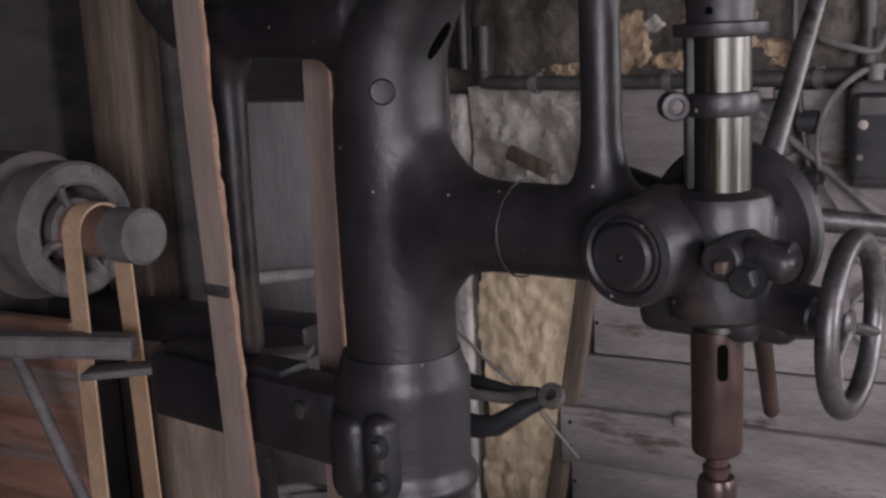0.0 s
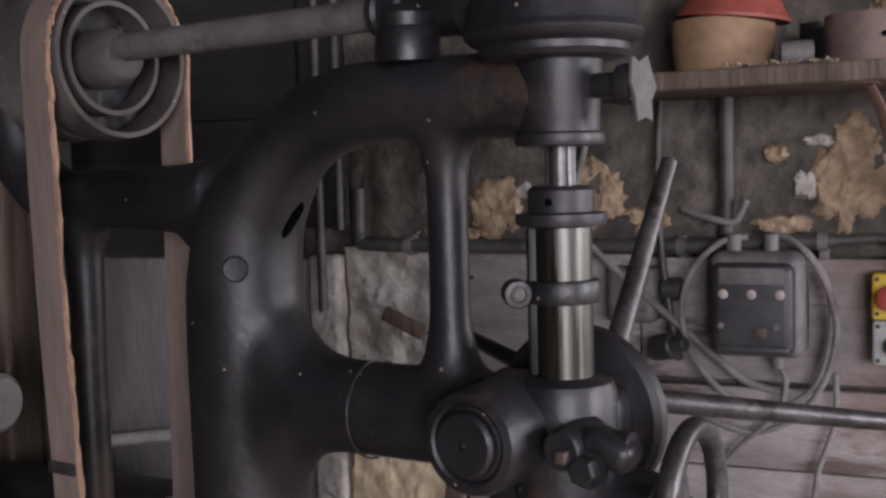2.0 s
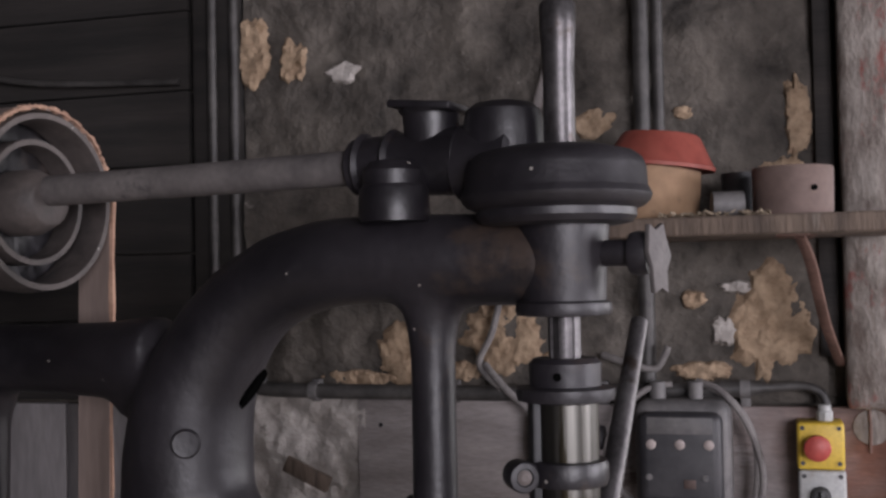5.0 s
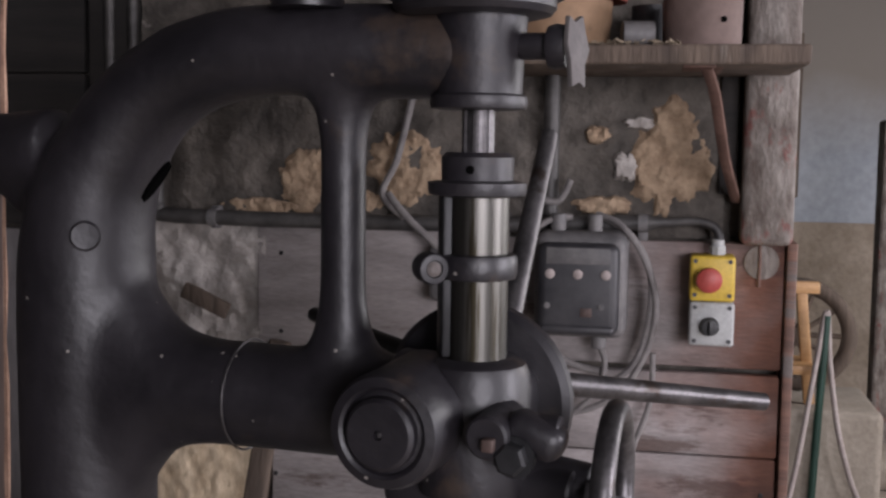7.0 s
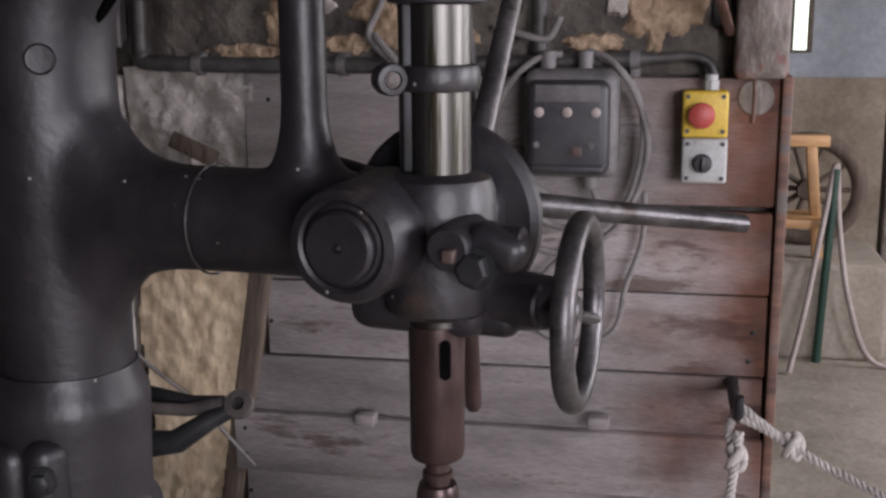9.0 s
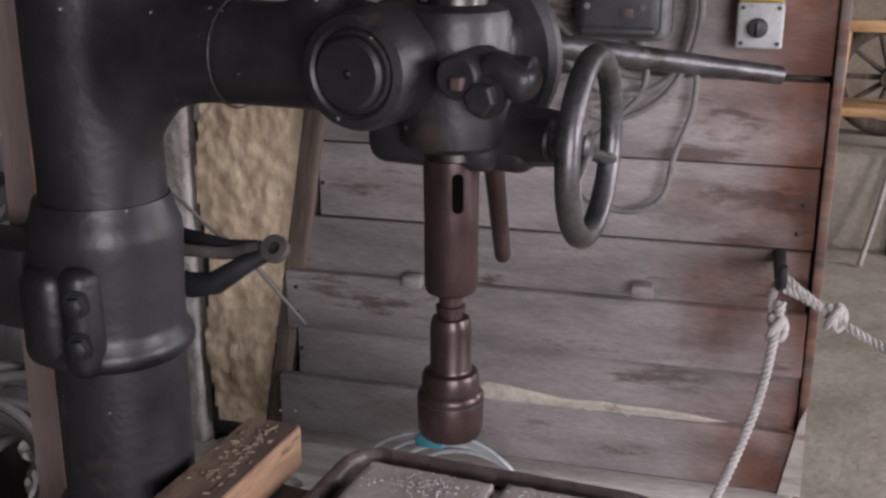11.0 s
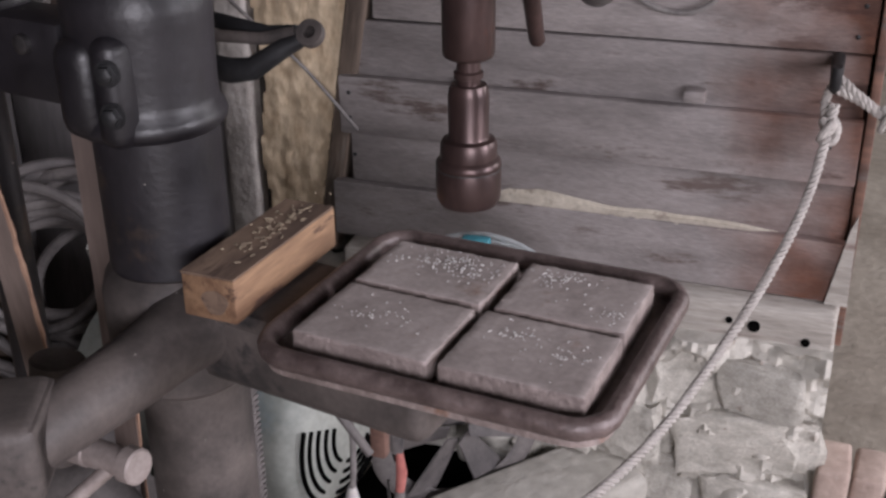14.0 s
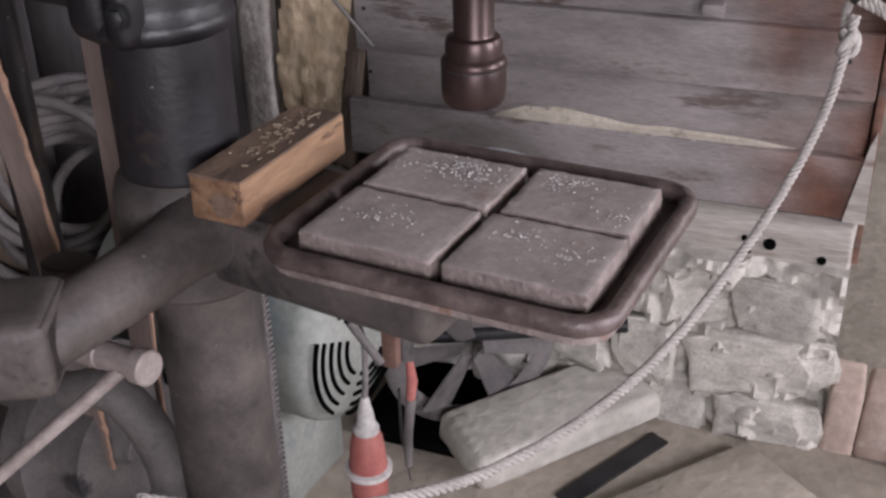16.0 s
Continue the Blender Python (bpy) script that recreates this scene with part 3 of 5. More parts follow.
# rear cross bar with slotted rail
part("cross_bar", joined(box((-0.66, -0.01, 1.035), (0.36, 0.075, 0.095), 0.012), box((-0.70, -0.01, 1.086), (0.24, 0.05, 0.012), 0.004)), IRON, press)
part("bar_bolt", lathe([(0.011, 0), (0.011, 0.008), (0.0, 0.012)], 16, pose(-0.53, -0.048, 1.055, 90, 0, 0)), STEEL, press)
part("rear_leg", joined(rod((-0.682, 0.0, 0.02), (-0.682, 0.0, 1.0), 0.026), lathe([(0.07, 0.0), (0.07, 0.02), (0.03, 0.04)], 24, pose(-0.682, 0, 0))), IRON, press)

# drilling head
part("head_block", joined(lathe([(0.040, 1.229), (0.046, 1.234), (0.0475, 1.25), (0.0475, 1.335), (0.044, 1.344), (0.036, 1.349)], 40, pose(SU, 0, 0)),
                          rod((-0.075, 0.0, 1.298), (SU, 0, 1.298), 0.052, 0.046, 32),
                          box((SU, 0.035, 1.285), (0.085, 0.07, 0.10), 0.02, None, 4)), IRON, press)
boss = part("pinion_boss", lathe([(0.050, 0), (0.0475, 0.05), (0.0475, 0.088), (0.0445, 0.097), (0.037, 0.099), (0.034, 0.097), (0.033, 0.094), (0.0295, 0.095), (0.029, 0.103), (0.026, 0.106), (0.004, 0.106), (0.0035, 0.10), (0, 0.10)], 48, pose(-0.044, -0.005, 1.302, 90, 0, 0)), IRON, press)
part("centre_pip", lathe([(0, 0), (0.0022, 0.0004), (0.0, 0.0012)], 12, pose(-0.0435, -0.1085, 1.302, 90, 0, 0)), STEEL, boss)
part("worm_box", joined(box((-0.022, 0.03, 1.233), (0.125, 0.10, 0.048), 0.018, None, 4), rod((0.015, 0.02, 1.239), (0.098, 0.02, 1.239), 0.031, 0.022, 32), box((0.04, 0.02, 1.224), (0.05, 0.05, 0.03), 0.012, None, 3)), IRON, press)
lugs = part("clamp_ear", joined(rod((0.033, -0.078, 1.300), (0.033, -0.02, 1.300), 0.0175, 0.02, 28), box((0.066, -0.05, 1.300), (0.05, 0.034, 0.030), 0.012, Matrix.Rotation(radians(20), 4, "Y"), 4), rod((0.086, -0.046, 1.303), (0.030, -0.046, 1.300), 0.013, 0.016)), IRON, press)
part("square_screw", joined(box((0.037, -0.080, 1.2965), (0.009, 0.014, 0.010), 0.001), rod((0.037, -0.06, 1.297), (0.037, -0.0775, 1.297), 0.0085)), RUST_DULL, lugs, "dull square-headed screw")
part("hex_bolt", joined(lathe([(0.0135, 0), (0.0135, 0.011), (0.011, 0.013), (0, 0.013)], 6, pose(0.053, -0.068, 1.285, 90, 12, 0)), lathe([(0.017, -0.006), (0.017, 0.001), (0, 0.001)], 24, pose(0.053, -0.068, 1.285, 90, 0, 0))), DARK, lugs, "dark steel hexagon bolt")

# feed hub behind the head, with its three levers
hub = part("feed_hub", joined(lathe([(0.03, 0.0), (0.082, 0.004), (0.088, 0.010), (0.088, 0.022), (0.083, 0.027), (0.05, 0.032), (0.035, 0.05), (0.0, 0.052)], 56, pose(-0.022, 0.048, 1.298, -90, 0, 0)), rod((-0.022, 0.03, 1.298), (-0.022, 0.17, 1.298), 0.022)), IRON, press, "black round feed hub")
part("lever", joined(rod((0.0, 0.12, 1.305), (0.208, 0.335, 1.258), 0.0125, 0.0095, 20), rod((-0.022, 0.10, 1.305), (0.02, 0.14, 1.30), 0.017)), STEEL, hub, "long bright steel feed lever")
part("lever", joined(rod((-0.016, 0.105, 1.32), (-0.021, 0.2826, 1.54), 0.0125, 0.0092, 20), rod((-0.015, 0.095, 1.30), (-0.018, 0.140, 1.36), 0.0165, 0.0135)), STEEL, hub, "long bright steel feed lever")
part("lever", joined(rod((-0.04, 0.12, 1.30), (-0.327, 0.329, 1.317), 0.0125, 0.009, 20), rod((-0.03, 0.11, 1.298), (-0.09, 0.155, 1.302), 0.0165, 0.0135)), DARK, hub, "blackened feed lever")
part("lever", joined(rod((-0.03, 0.12, 1.28), (-0.082, 0.298, 1.035), 0.0125, 0.0095, 20), lathe([(0, 0), (0.006, 0.001), (0.0095, 0.006), (0.0095, 0.012)], 16, pose(-0.084, 0.303, 1.024))), OILED, hub, "brown oily feed lever")

# handwheel
HW = pose(0.118, 0, 1.239, 0, 0, 5)
wheel = part("handwheel", sweep([(0, 0.075 * math.cos(a), 0.073 * math.sin(a)) for a in np.linspace(0, 2 * math.pi, 72, endpoint=False)], 0.0098, 16, True, (1, 0, 0)), STEEL, press, "dull steel handwheel")
wheel.matrix_basis = HW
part("hub", lathe([(0.013, -0.018), (0.014, -0.016), (0.014, 0.002), (0.011, 0.005), (0, 0.005)], 24, pose(-0.004, 0, 0, 0, 90, 0)), STEEL, wheel)
for a in (100, 220, 340):
    c, s_ = math.cos(radians(a)), math.sin(radians(a))
    part("spoke", sweep([(-0.008, 0.01 * c, 0.01 * s_), (-0.009, 0.038 * c, 0.038 * s_), (-0.001, 0.071 * c, 0.069 * s_)], [(0.011, 0.0065), (0.0085, 0.0055), (0.010, 0.006)], 12), STEEL, wheel)
part("wheel_shaft", joined(rod((0.05, 0.012, 1.239), (0.11, 0.002, 1.239), 0.0095), rod((0.04, 0.014, 1.239), (0.086, 0.006, 1.239), 0.022, 0.019)), IRON, press)

# quill and spindle
quill = part("quill", lathe([(0.0272, 1.22), (0.0272, 1.49)], 48, pose(SU, 0, 0)), CHROME, press, "bright oily steel quill")
part("quill_rack", box((SU - 0.018, -0.014, 1.42), (0.018, 0.02, 0.14), 0.003, Matrix.Rotation(radians(35), 4, "Z")), DARK, quill)
part("quill_collar", lathe([(0.030, 1.484), (0.0405, 1.486), (0.0415, 1.490), (0.0415, 1.496), (0.030, 1.498), (0.0305, 1.517), (0.026, 1.521), (0.016, 1.521)], 48, pose(SU, 0, 0)), IRON, quill)
part("collar_hole", lathe([(0.0035, 0), (0.0035, 0.0016), (0, 0.0016)], 16, pose(SU + 0.004, -0.0295, 1.507, 90, 0, 6)), HOLE_SHADE, quill)
eye_x, eye_y = SU - 0.027, -0.036
part("stop_clamp", joined(lathe([(0.0275, 1.415), (0.0335, 1.416), (0.035, 1.420), (0.035, 1.432), (0.0335, 1.436), (0.0275, 1.437)], 40, pose(SU, 0, 0)),
                          lathe([(0.0125, -0.012), (0.0130, -0.010), (0.0130, 0.008), (0.0118, 0.010), (0.0075, 0.0103), (0.0068, 0.008), (0, 0.008)], 32, pose(eye_x, eye_y, 1.426, 90, 0, 40)),
                          box((SU - 0.022, -0.026, 1.426), (0.030, 0.020, 0.019), 0.005, Matrix.Rotation(radians(52), 4, "Z"), 3)), IRON, quill, "black ring clamp with a bolt eye")
part("clamp_screw", lathe([(0.0062, 0.006), (0.0062, 0.0095), (0.003, 0.011), (0, 0.0105)], 16, pose(eye_x, eye_y, 1.426, 90, 0, 40)), IRON_MID, quill)
spl = []
for k in range(48):
    spl.append(0.0138 if (k // 4) % 2 else 0.0122)
sp = bmesh.new()
lo = [sp.verts.new((SU + r * math.cos(2 * math.pi * k / 48), r * math.sin(2 * math.pi * k / 48), 1.515)) for k, r in enumerate(spl)]
hi = [sp.verts.new((v.co.x, v.co.y, 1.565)) for v in lo]
for k in range(48):
    sp.faces.new((lo[k], lo[(k + 1) % 48], hi[(k + 1) % 48], hi[k]))
part("splined_spindle", sp, STEEL, press, "bright splined spindle")
part("top_rod", lathe([(0.0135, 1.70), (0.0135, 1.765), (0.0145, 1.785), (0.0155, 1.80), (0.0155, 1.819), (0.0135, 1.822), (0.010, 1.822), (0.009, 1.815), (0, 1.815)], 32, pose(SU, 0, 0)), STEEL, press, "bright steel spindle end")
part("head_sleeve", lathe([(0.030, 1.556), (0.0395, 1.557), (0.041, 1.561), (0.040, 1.567), (0.036, 1.569), (0.0372, 1.60), (0.0405, 1.642), (0.039, 1.648)], 40, pose(SU, 0, 0)), IRON, press)
part("spindle_nose", lathe([(0.0200, 1.096), (0.0225, 1.098), (0.0238, 1.103), (0.0240, 1.16), (0.0245, 1.212), (0.0240, 1.218), (0.0205, 1.219), (0.0205, 1.2225), (0.0225, 1.223), (0.0225, 1.2262), (0.0205, 1.2268), (0.0205, 1.232)], 40, pose(SU - 0.003, 0, 0)), OILED, press, "oily brown spindle nose")
slot = [(0.0048 * math.cos(a), 0.0125 * (1 if math.sin(a) > 0 else -1) + 0.0048 * math.sin(a)) for a in np.linspace(0.1, 2 * math.pi + 0.1, 24, endpoint=False)]
part("drift_slot", prism(slot, 0.006, pose(SU + 0.0098, -0.0162, 1.192, 90, 0, 36)), HOLE_SHADE, press)
chuck = part("drill_chuck", lathe([(0.0, 0.956), (0.012, 0.956), (0.027, 0.957), (0.030, 0.963), (0.0305, 0.972), (0.0305, 0.991), (0.0300, 0.9925), (0.0305, 0.994), (0.0305, 0.998), (0.0285, 1.001), (0.0265, 1.003), (0.0265, 1.015), (0.0245, 1.0195), (0.0195, 1.0215), (0.0185, 1.024), (0.019, 1.062), (0.0175, 1.069), (0.0165, 1.0715), (0.0108, 1.072), (0.0108, 1.077), (0.0135, 1.078), (0.0135, 1.083), (0.0108, 1.0845), (0.0105, 1.10)], 48, pose(SU - 0.003, 0, 0)), OILED, press, "reddish brown oily drill chuck")
part("chuck_line", lathe([(0.0308, 0.9918), (0.0308, 0.9934)], 48, pose(SU - 0.003, 0, 0)), STEEL, chuck)

# bevel gear housing on top of the upper arm
part("gear_cover", joined(lathe([(0.055, 1.632), (0.064, 1.634), (0.068, 1.639), (0.068, 1.645), (0.0745, 1.6475), (0.0795, 1.652), (0.081, 1.657), (0.079, 1.6615), (0.0775, 1.664), (0.0765, 1.680), (0.073, 1.688), (0.066, 1.693), (0.045, 1.698), (0.0, 1.702)], 56, pose(-0.009, 0, 0)),
                          lathe([(0.036, 1.66), (0.0355, 1.722), (0.033, 1.734), (0.026, 1.740), (0.012, 1.743), (0, 1.7435)], 32, pose(-0.058, 0.006, 0)),
                          rod((-0.10, 0.003, 1.69), (-0.04, 0.003, 1.69), 0.034, 0.036)), IRON, press, "domed black gear cover")
part("shaft_bearing", joined(rod((-0.205, 0, 1.693), (-0.09, 0, 1.693), 0.026, 0.031, 28), rod((-0.196, 0, 1.693), (-0.188, 0, 1.693), 0.031), rod((-0.165, 0, 1.693), (-0.157, 0, 1.693), 0.033),
                             lathe([(0.031, 1.640), (0.0315, 1.648), (0.0305, 1.668), (0.0275, 1.672), (0.0275, 1.684), (0.021, 1.692), (0.012, 1.694), (0, 1.694)], 32, pose(-0.148, -0.030, 0)),
                             lathe([(0.024, 1.70), (0.026, 1.735), (0.030, 1.739)], 24, pose(-0.125, 0, 0))), IRON, press)
part("oil_cup_lid", box((-0.125, 0, 1.742), (0.062, 0.056, 0.007), 0.002, Matrix.Rotation(radians(6), 4, "Y")), IRON, press)
part("drive_shaft", rod((-0.83, 0.0, 1.69), (-0.2, 0.0, 1.693), 0.0165, 0.0165, 24), IRON_DUSTY, press, "dusty grey drive shaft")
part("adjusting_screw", joined(rod((0.03, 0, 1.608), (0.064, -0.002, 1.607), 0.011), lathe([(0.017, 0), (0.0185, 0.006), (0.017, 0.015), (0, 0.015)], 20, pose(0.056, 0, 1.607, 0, 90, 0))), IRON, press)
tag = [(-0.012, 0.026), (-0.004, 0.021), (0.006, 0.027), (0.010, 0.014), (0.016, 0.0), (0.010, -0.012), (0.011, -0.030), (0.003, -0.026), (-0.007, -0.030), (-0.009, -0.010), (-0.014, 0.004)]
part("star_plate", prism(tag, 0.005, pose(0.077, -0.006, 1.604, 90, 0, 68), 0.001), IRON_DUSTY, press, "grey star-shaped plate")

# driving pulleys
PU, PR = -0.615, 0.098
pul = part("pulley", joined(lathe([(PR - 0.009, -0.028), (PR - 0.003, -0.028), (PR, 0), (PR - 0.003, 0.028), (PR - 0.009, 0.028), (PR - 0.012, 0.0), (PR - 0.009, -0.028)], 64, pose(PU, 0, 1.68, 0, 90, 0)),
                            lathe([(PR - 0.036, -0.028), (PR - 0.030, -0.028), (PR - 0.030, 0.012), (PR - 0.036, 0.012), (PR - 0.036, -0.028)], 64, pose(PU, 0, 1.68, 0, 90, 0)),
                            lathe([(0.026, -0.03), (0.036, -0.02), (0.036, 0.01), (0.027, 0.032), (0.024, 0.034)], 32, pose(PU, 0, 1.68, 0, 90, 0))), IRON_MID, press, "dusty brown flat-belt pulley")
# Darker iron puts the shade deep inside the pulley into the colour.
part("pulley_web", lathe([(PR - 0.006, -0.004), (0.03, -0.004), (0.03, 0.004), (PR - 0.006, 0.004)], 64, pose(PU - 0.024, 0, 1.68, 0, 90, 0)), IRON, pul, "pulley web coloured dark for the shaded inside")
part("idle_pulley", lathe([(0.088, -0.03), (0.094, -0.03), (0.097, 0), (0.094, 0.03), (0.088, 0.03), (0.086, 0.0), (0.03, 0.0), (0.088, -0.03)], 64, pose(PU - 0.075, 0, 1.68, 0, 90, 0)), IRON_DUSTY, press)


def strap(path, width, thick, axis):
    """A flat band of the given width along axis, following path."""
    bm = bmesh.new()
    ax = Vector(axis)
    pts = [Vector(p) for p in path]
    rows = []
    for k, p in enumerate(pts):
        t = frame_of(pts, k, False)
        n_ = t.cross(ax).normalized()
        rows.append([bm.verts.new(p + ax * a * width / 2 + n_ * b * thick / 2) for a, b in ((-1, -1), (1, -1), (1, 1), (-1, 1))])
    for a, b in zip(rows, rows[1:]):
        for i in range(4):
            bm.faces.new((a[i], a[(i + 1) % 4], b[(i + 1) % 4], b[i]))
    bm.faces.new(rows[0])
    bm.faces.new(rows[-1])
    bmesh.ops.recalc_face_normals(bm, faces=bm.faces)
    return bm


belt_path = [Vector(p) for p in spline([(PU, -0.03, 0.30), (PU, -0.035, 0.46), (PU + 0.003, -0.056, 0.74), (PU + 0.008, -0.084, 0.95), (PU + 0.006, -0.093, 1.2), (PU, -0.098, 1.42), (PU, -0.1015, 1.66)], 3)]
belt_path += [(PU, -0.1015 * math.cos(a), 1.68 + 0.1015 * math.sin(a)) for a in np.linspace(0.05, math.pi - 0.05, 28)]
belt_path += [(PU, 0.1015, 1.66), (PU, 0.095, 1.3), (PU, 0.09, 1.0), (PU, 0.088, 0.7), (PU, 0.078, 0.30)]
belt = thing("flat_belt", "worn brown leather flat belt with frayed orange edges", "drive belt", MACHINE)
part("belt_band", strap(belt_path, 0.047, 0.005, (1, 0, 0)), BELT, belt)
edge_path = [Vector(p) + Vector((0.0238, 0, 0)) for p in belt_path]
dense = spline(edge_path, 6)
part("frayed_edge", rough_up(sweep(dense, (0.0026, 0.0042), 6, False, (1, 0, 0)), 0.0028, 110), BELT_EDGE, belt, "frayed orange belt edge")
for z in (1.62, 1.56, 1.50, 1.44, 1.39, 1.33, 1.22, 1.16, 1.05):
    part("loose_thread", rod((PU + 0.024, -0.10, z), (PU + 0.03 + 0.014 * random.random(), -0.108, z + 0.014 * (random.random() - 0.2)), 0.0008, 0.0004, 5), BELT_EDGE, belt)
part("belt_clip", joined(*[box((PU - 0.016 + 0.0058 * k, -0.097, 1.205), (0.003, 0.008, 0.014), 0.0006) for k in range(8)]), STEEL, belt, "row of steel belt clips")

# table on its bracket
TABLE_POSE = pose(SU + 0.004, 0.026, 0, 0, 0, 5)


def rounded(w, d, r, n=6):
    out = []
    for cx, cy, a0 in ((w / 2 - r, d / 2 - r, 0), (-w / 2 + r, d / 2 - r, 90), (-w / 2 + r, -d / 2 + r, 180), (w / 2 - r, -d / 2 + r, 270)):
        for k in range(n + 1):
            a = radians(a0 + 90 * k / n)
            out.append((cx + r * math.cos(a), cy + r * math.sin(a)))
    return out


tray = part("table", prism(rounded(0.356, 0.300, 0.037), 0.008, TABLE_POSE @ pose(-0.013, 0.0107, 0.792)), TRAY, press, "rusty brown cast table with raised rim")
rim = [TABLE_POSE @ Vector((x - 0.013, y + 0.0107, 0.8115)) for x, y in rounded(0.356, 0.300, 0.038, 8)]
part("rim", rough_up(sweep(rim, (0.0100, 0.0110), 14, True), 0.0012, 60), RIM, tray, "dark oily rounded rim")
for px, py, w, d in ((-0.082, 0.058, 0.146, 0.108), (0.0715, 0.062, 0.137, 0.112), (-0.084, -0.0610, 0.147, 0.114), (0.0705, -0.0600, 0.143, 0.116)):
    pad = box((0, 0, 0), (w, d, 0.040), 0.003, None, 2)
    bmesh.ops.subdivide_edges(pad, edges=[e for e in pad.edges if e.calc_length() > 0.02], cuts=15, use_grid_fill=True)
    slab = part("pad", rough_up(pad, 0.0011, 110, None, px * 9 + py), TABLE, tray, "worn grey table pad with rusty sides")
    slab.matrix_basis = TABLE_POSE @ pose(px, py, 0.812, 0, 0, (px + py) * 6)
    slab.data.materials.append(TRAY)
    for poly in slab.data.polygons:
        poly.material_index = int(poly.normal.z < 0.6)
bits = []
for k in range(420):
    a, r_ = random.random() * 6.28, abs(random.gauss(0, 1))
    cx, cy = random.choice(((-0.075, 0.085), (-0.05, 0.075), (-0.045, 0.06), (-0.1, 0.07), (-0.06, 0.09), (0.04, 0.085), (0.05, 0.095), (0.05, -0.04), (-0.1, -0.06), (0.1, -0.06), (0.12, 0.04)))
    x, y = cx + 0.03 * r_ * math.cos(a), cy + 0.018 * r_ * math.sin(a)
    if not (-0.150 < x < 0.134 and abs(y) < 0.108) or abs(x + 0.005) < 0.012 or abs(y) < 0.008:
        continue
    bits.append(box((x, y, 0.8328), (0.0009 + 0.0016 * random.random() ** 2, 0.0006 + 0.0006 * random.random(), 0.0007), 0, Matrix.Rotation(random.random() * 3, 4, "Z")))
sw = joined(*bits)
sw.transform(MACHINE @ TABLE_POSE)
single("swarf", sw, DUST, "scattered bright metal swarf on the drill table", "swarf", kind="stuff")
part("table_bracket", joined(lathe([(0.074, 0.66), (0.083, 0.668), (0.086, 0.70), (0.086, 0.78), (0.080, 0.80), (0.072, 0.81)], 40, pose(CU + 0.01, 0, 0)),
                             box((-0.215, -0.004, 0.735), (0.36, 0.085, 0.095), 0.02, None, 3), box((-0.24, 0.02, 0.785), (0.22, 0.15, 0.025), 0.01),
                             lathe([(0.05, 0.73), (0.06, 0.76), (0.075, 0.787)], 32, TABLE_POSE)), IRON_MID, press, "dusty table bracket")
wl = MACHINE.inverted()
P0, P1, P2 = wl @ Vector((-0.590, 0.975, 0.757)), wl @ Vector((-0.606, 0.86, 0.748)), wl @ Vector((-0.645, 0.72, 0.735))
part("bracket_arm", sweep(spline([P0, P1, P2], 5), [0.058, 0.053, 0.047, 0.043, 0.041, 0.040, 0.039, 0.038, 0.0375, 0.037, 0.037], 28), IRON_MID, press, "dusty round bracket arm")
block_m = wl @ pose(-0.672, 0.712, 0.742, 0, 0, 26)
part("clamp_block", joined(box((0, 0, 0), (0.12, 0.11, 0.085), 0.014, None, 3), box((0.052, 0, 0), (0.016, 0.10, 0.078), 0.006)), IRON_MID, press, "worn grey clamp block").matrix_basis = block_m
part("block_hole", prism([(0.03 * math.cos(a), 0.018 * math.sin(a)) for a in np.linspace(0, 6.283, 24, endpoint=False)], 0.004, block_m @ pose(-0.028, 0.01, 0.0395)), HOLE_SHADE, press)
pin = part("clamp_pin", joined(rod((-0.425, -0.17, 0.644), (-0.385, -0.17, 0.646), 0.0185), rod((-0.39, -0.17, 0.645), (-0.325, -0.17, 0.649), 0.0165), rod((-0.335, -0.17, 0.649), (-0.314, -0.17, 0.650), 0.0205)), PINKROD, press, "dusty pale clamp screw")
part("pin_boss", rod((-0.445, -0.17, 0.615), (-0.44, -0.15, 0.74), 0.026, 0.03), IRON_MID, press, "dusty iron boss under the clamp block")
part("tommy_bar", rod((-0.352, -0.178, 0.640), (-0.48, -0.31, 0.50), 0.0085, 0.0085, 16), PINKROD, pin, "dusty round tommy bar")

# oak block on the bracket
oak = thing("wood_block", "sawn oak block with dark top and chips on it", "wood block", pose(-0.524, 1.008, 0.826, 0, 0, -4))
part("block_body", rough_up(box((0, 0, 0), (0.066, 0.212, 0.05), 0.003, None, 2), 0.0012, 30), CRATE, oak)
part("block_top", rough_up(prism([(-0.0325, -0.1055), (0.0315, -0.1045), (0.0315, 0.104), (-0.0325, 0.1045)], 0.003, pose(0, 0, 0.0238)), 0.001, 40), CRATE_TOP, oak, "dark stained top face")
knot = [(0.016 * math.cos(a) * (1 + 0.15 * math.sin(3 * a)), 0.014 * math.sin(a)) for a in np.linspace(0, 6.283, 20, endpoint=False)]
part("knot", prism(knot, 0.0015, pose(0.008, -0.1055, -0.003, 90, 0, 0)), CRATE_TOP, oak, "dark heartwood knot")
chips = [box((random.gauss(0, 0.012), random.gauss(0.02, 0.04), 0.0275), (0.002 + 0.006 * random.random(), 0.0015, 0.0012), 0, Matrix.Rotation(random.random() * 3, 4, "Z")) for _ in range(90)]
tagged(part("wood_chip_litter", joined(*chips), CRUMB, oak), kind="stuff")

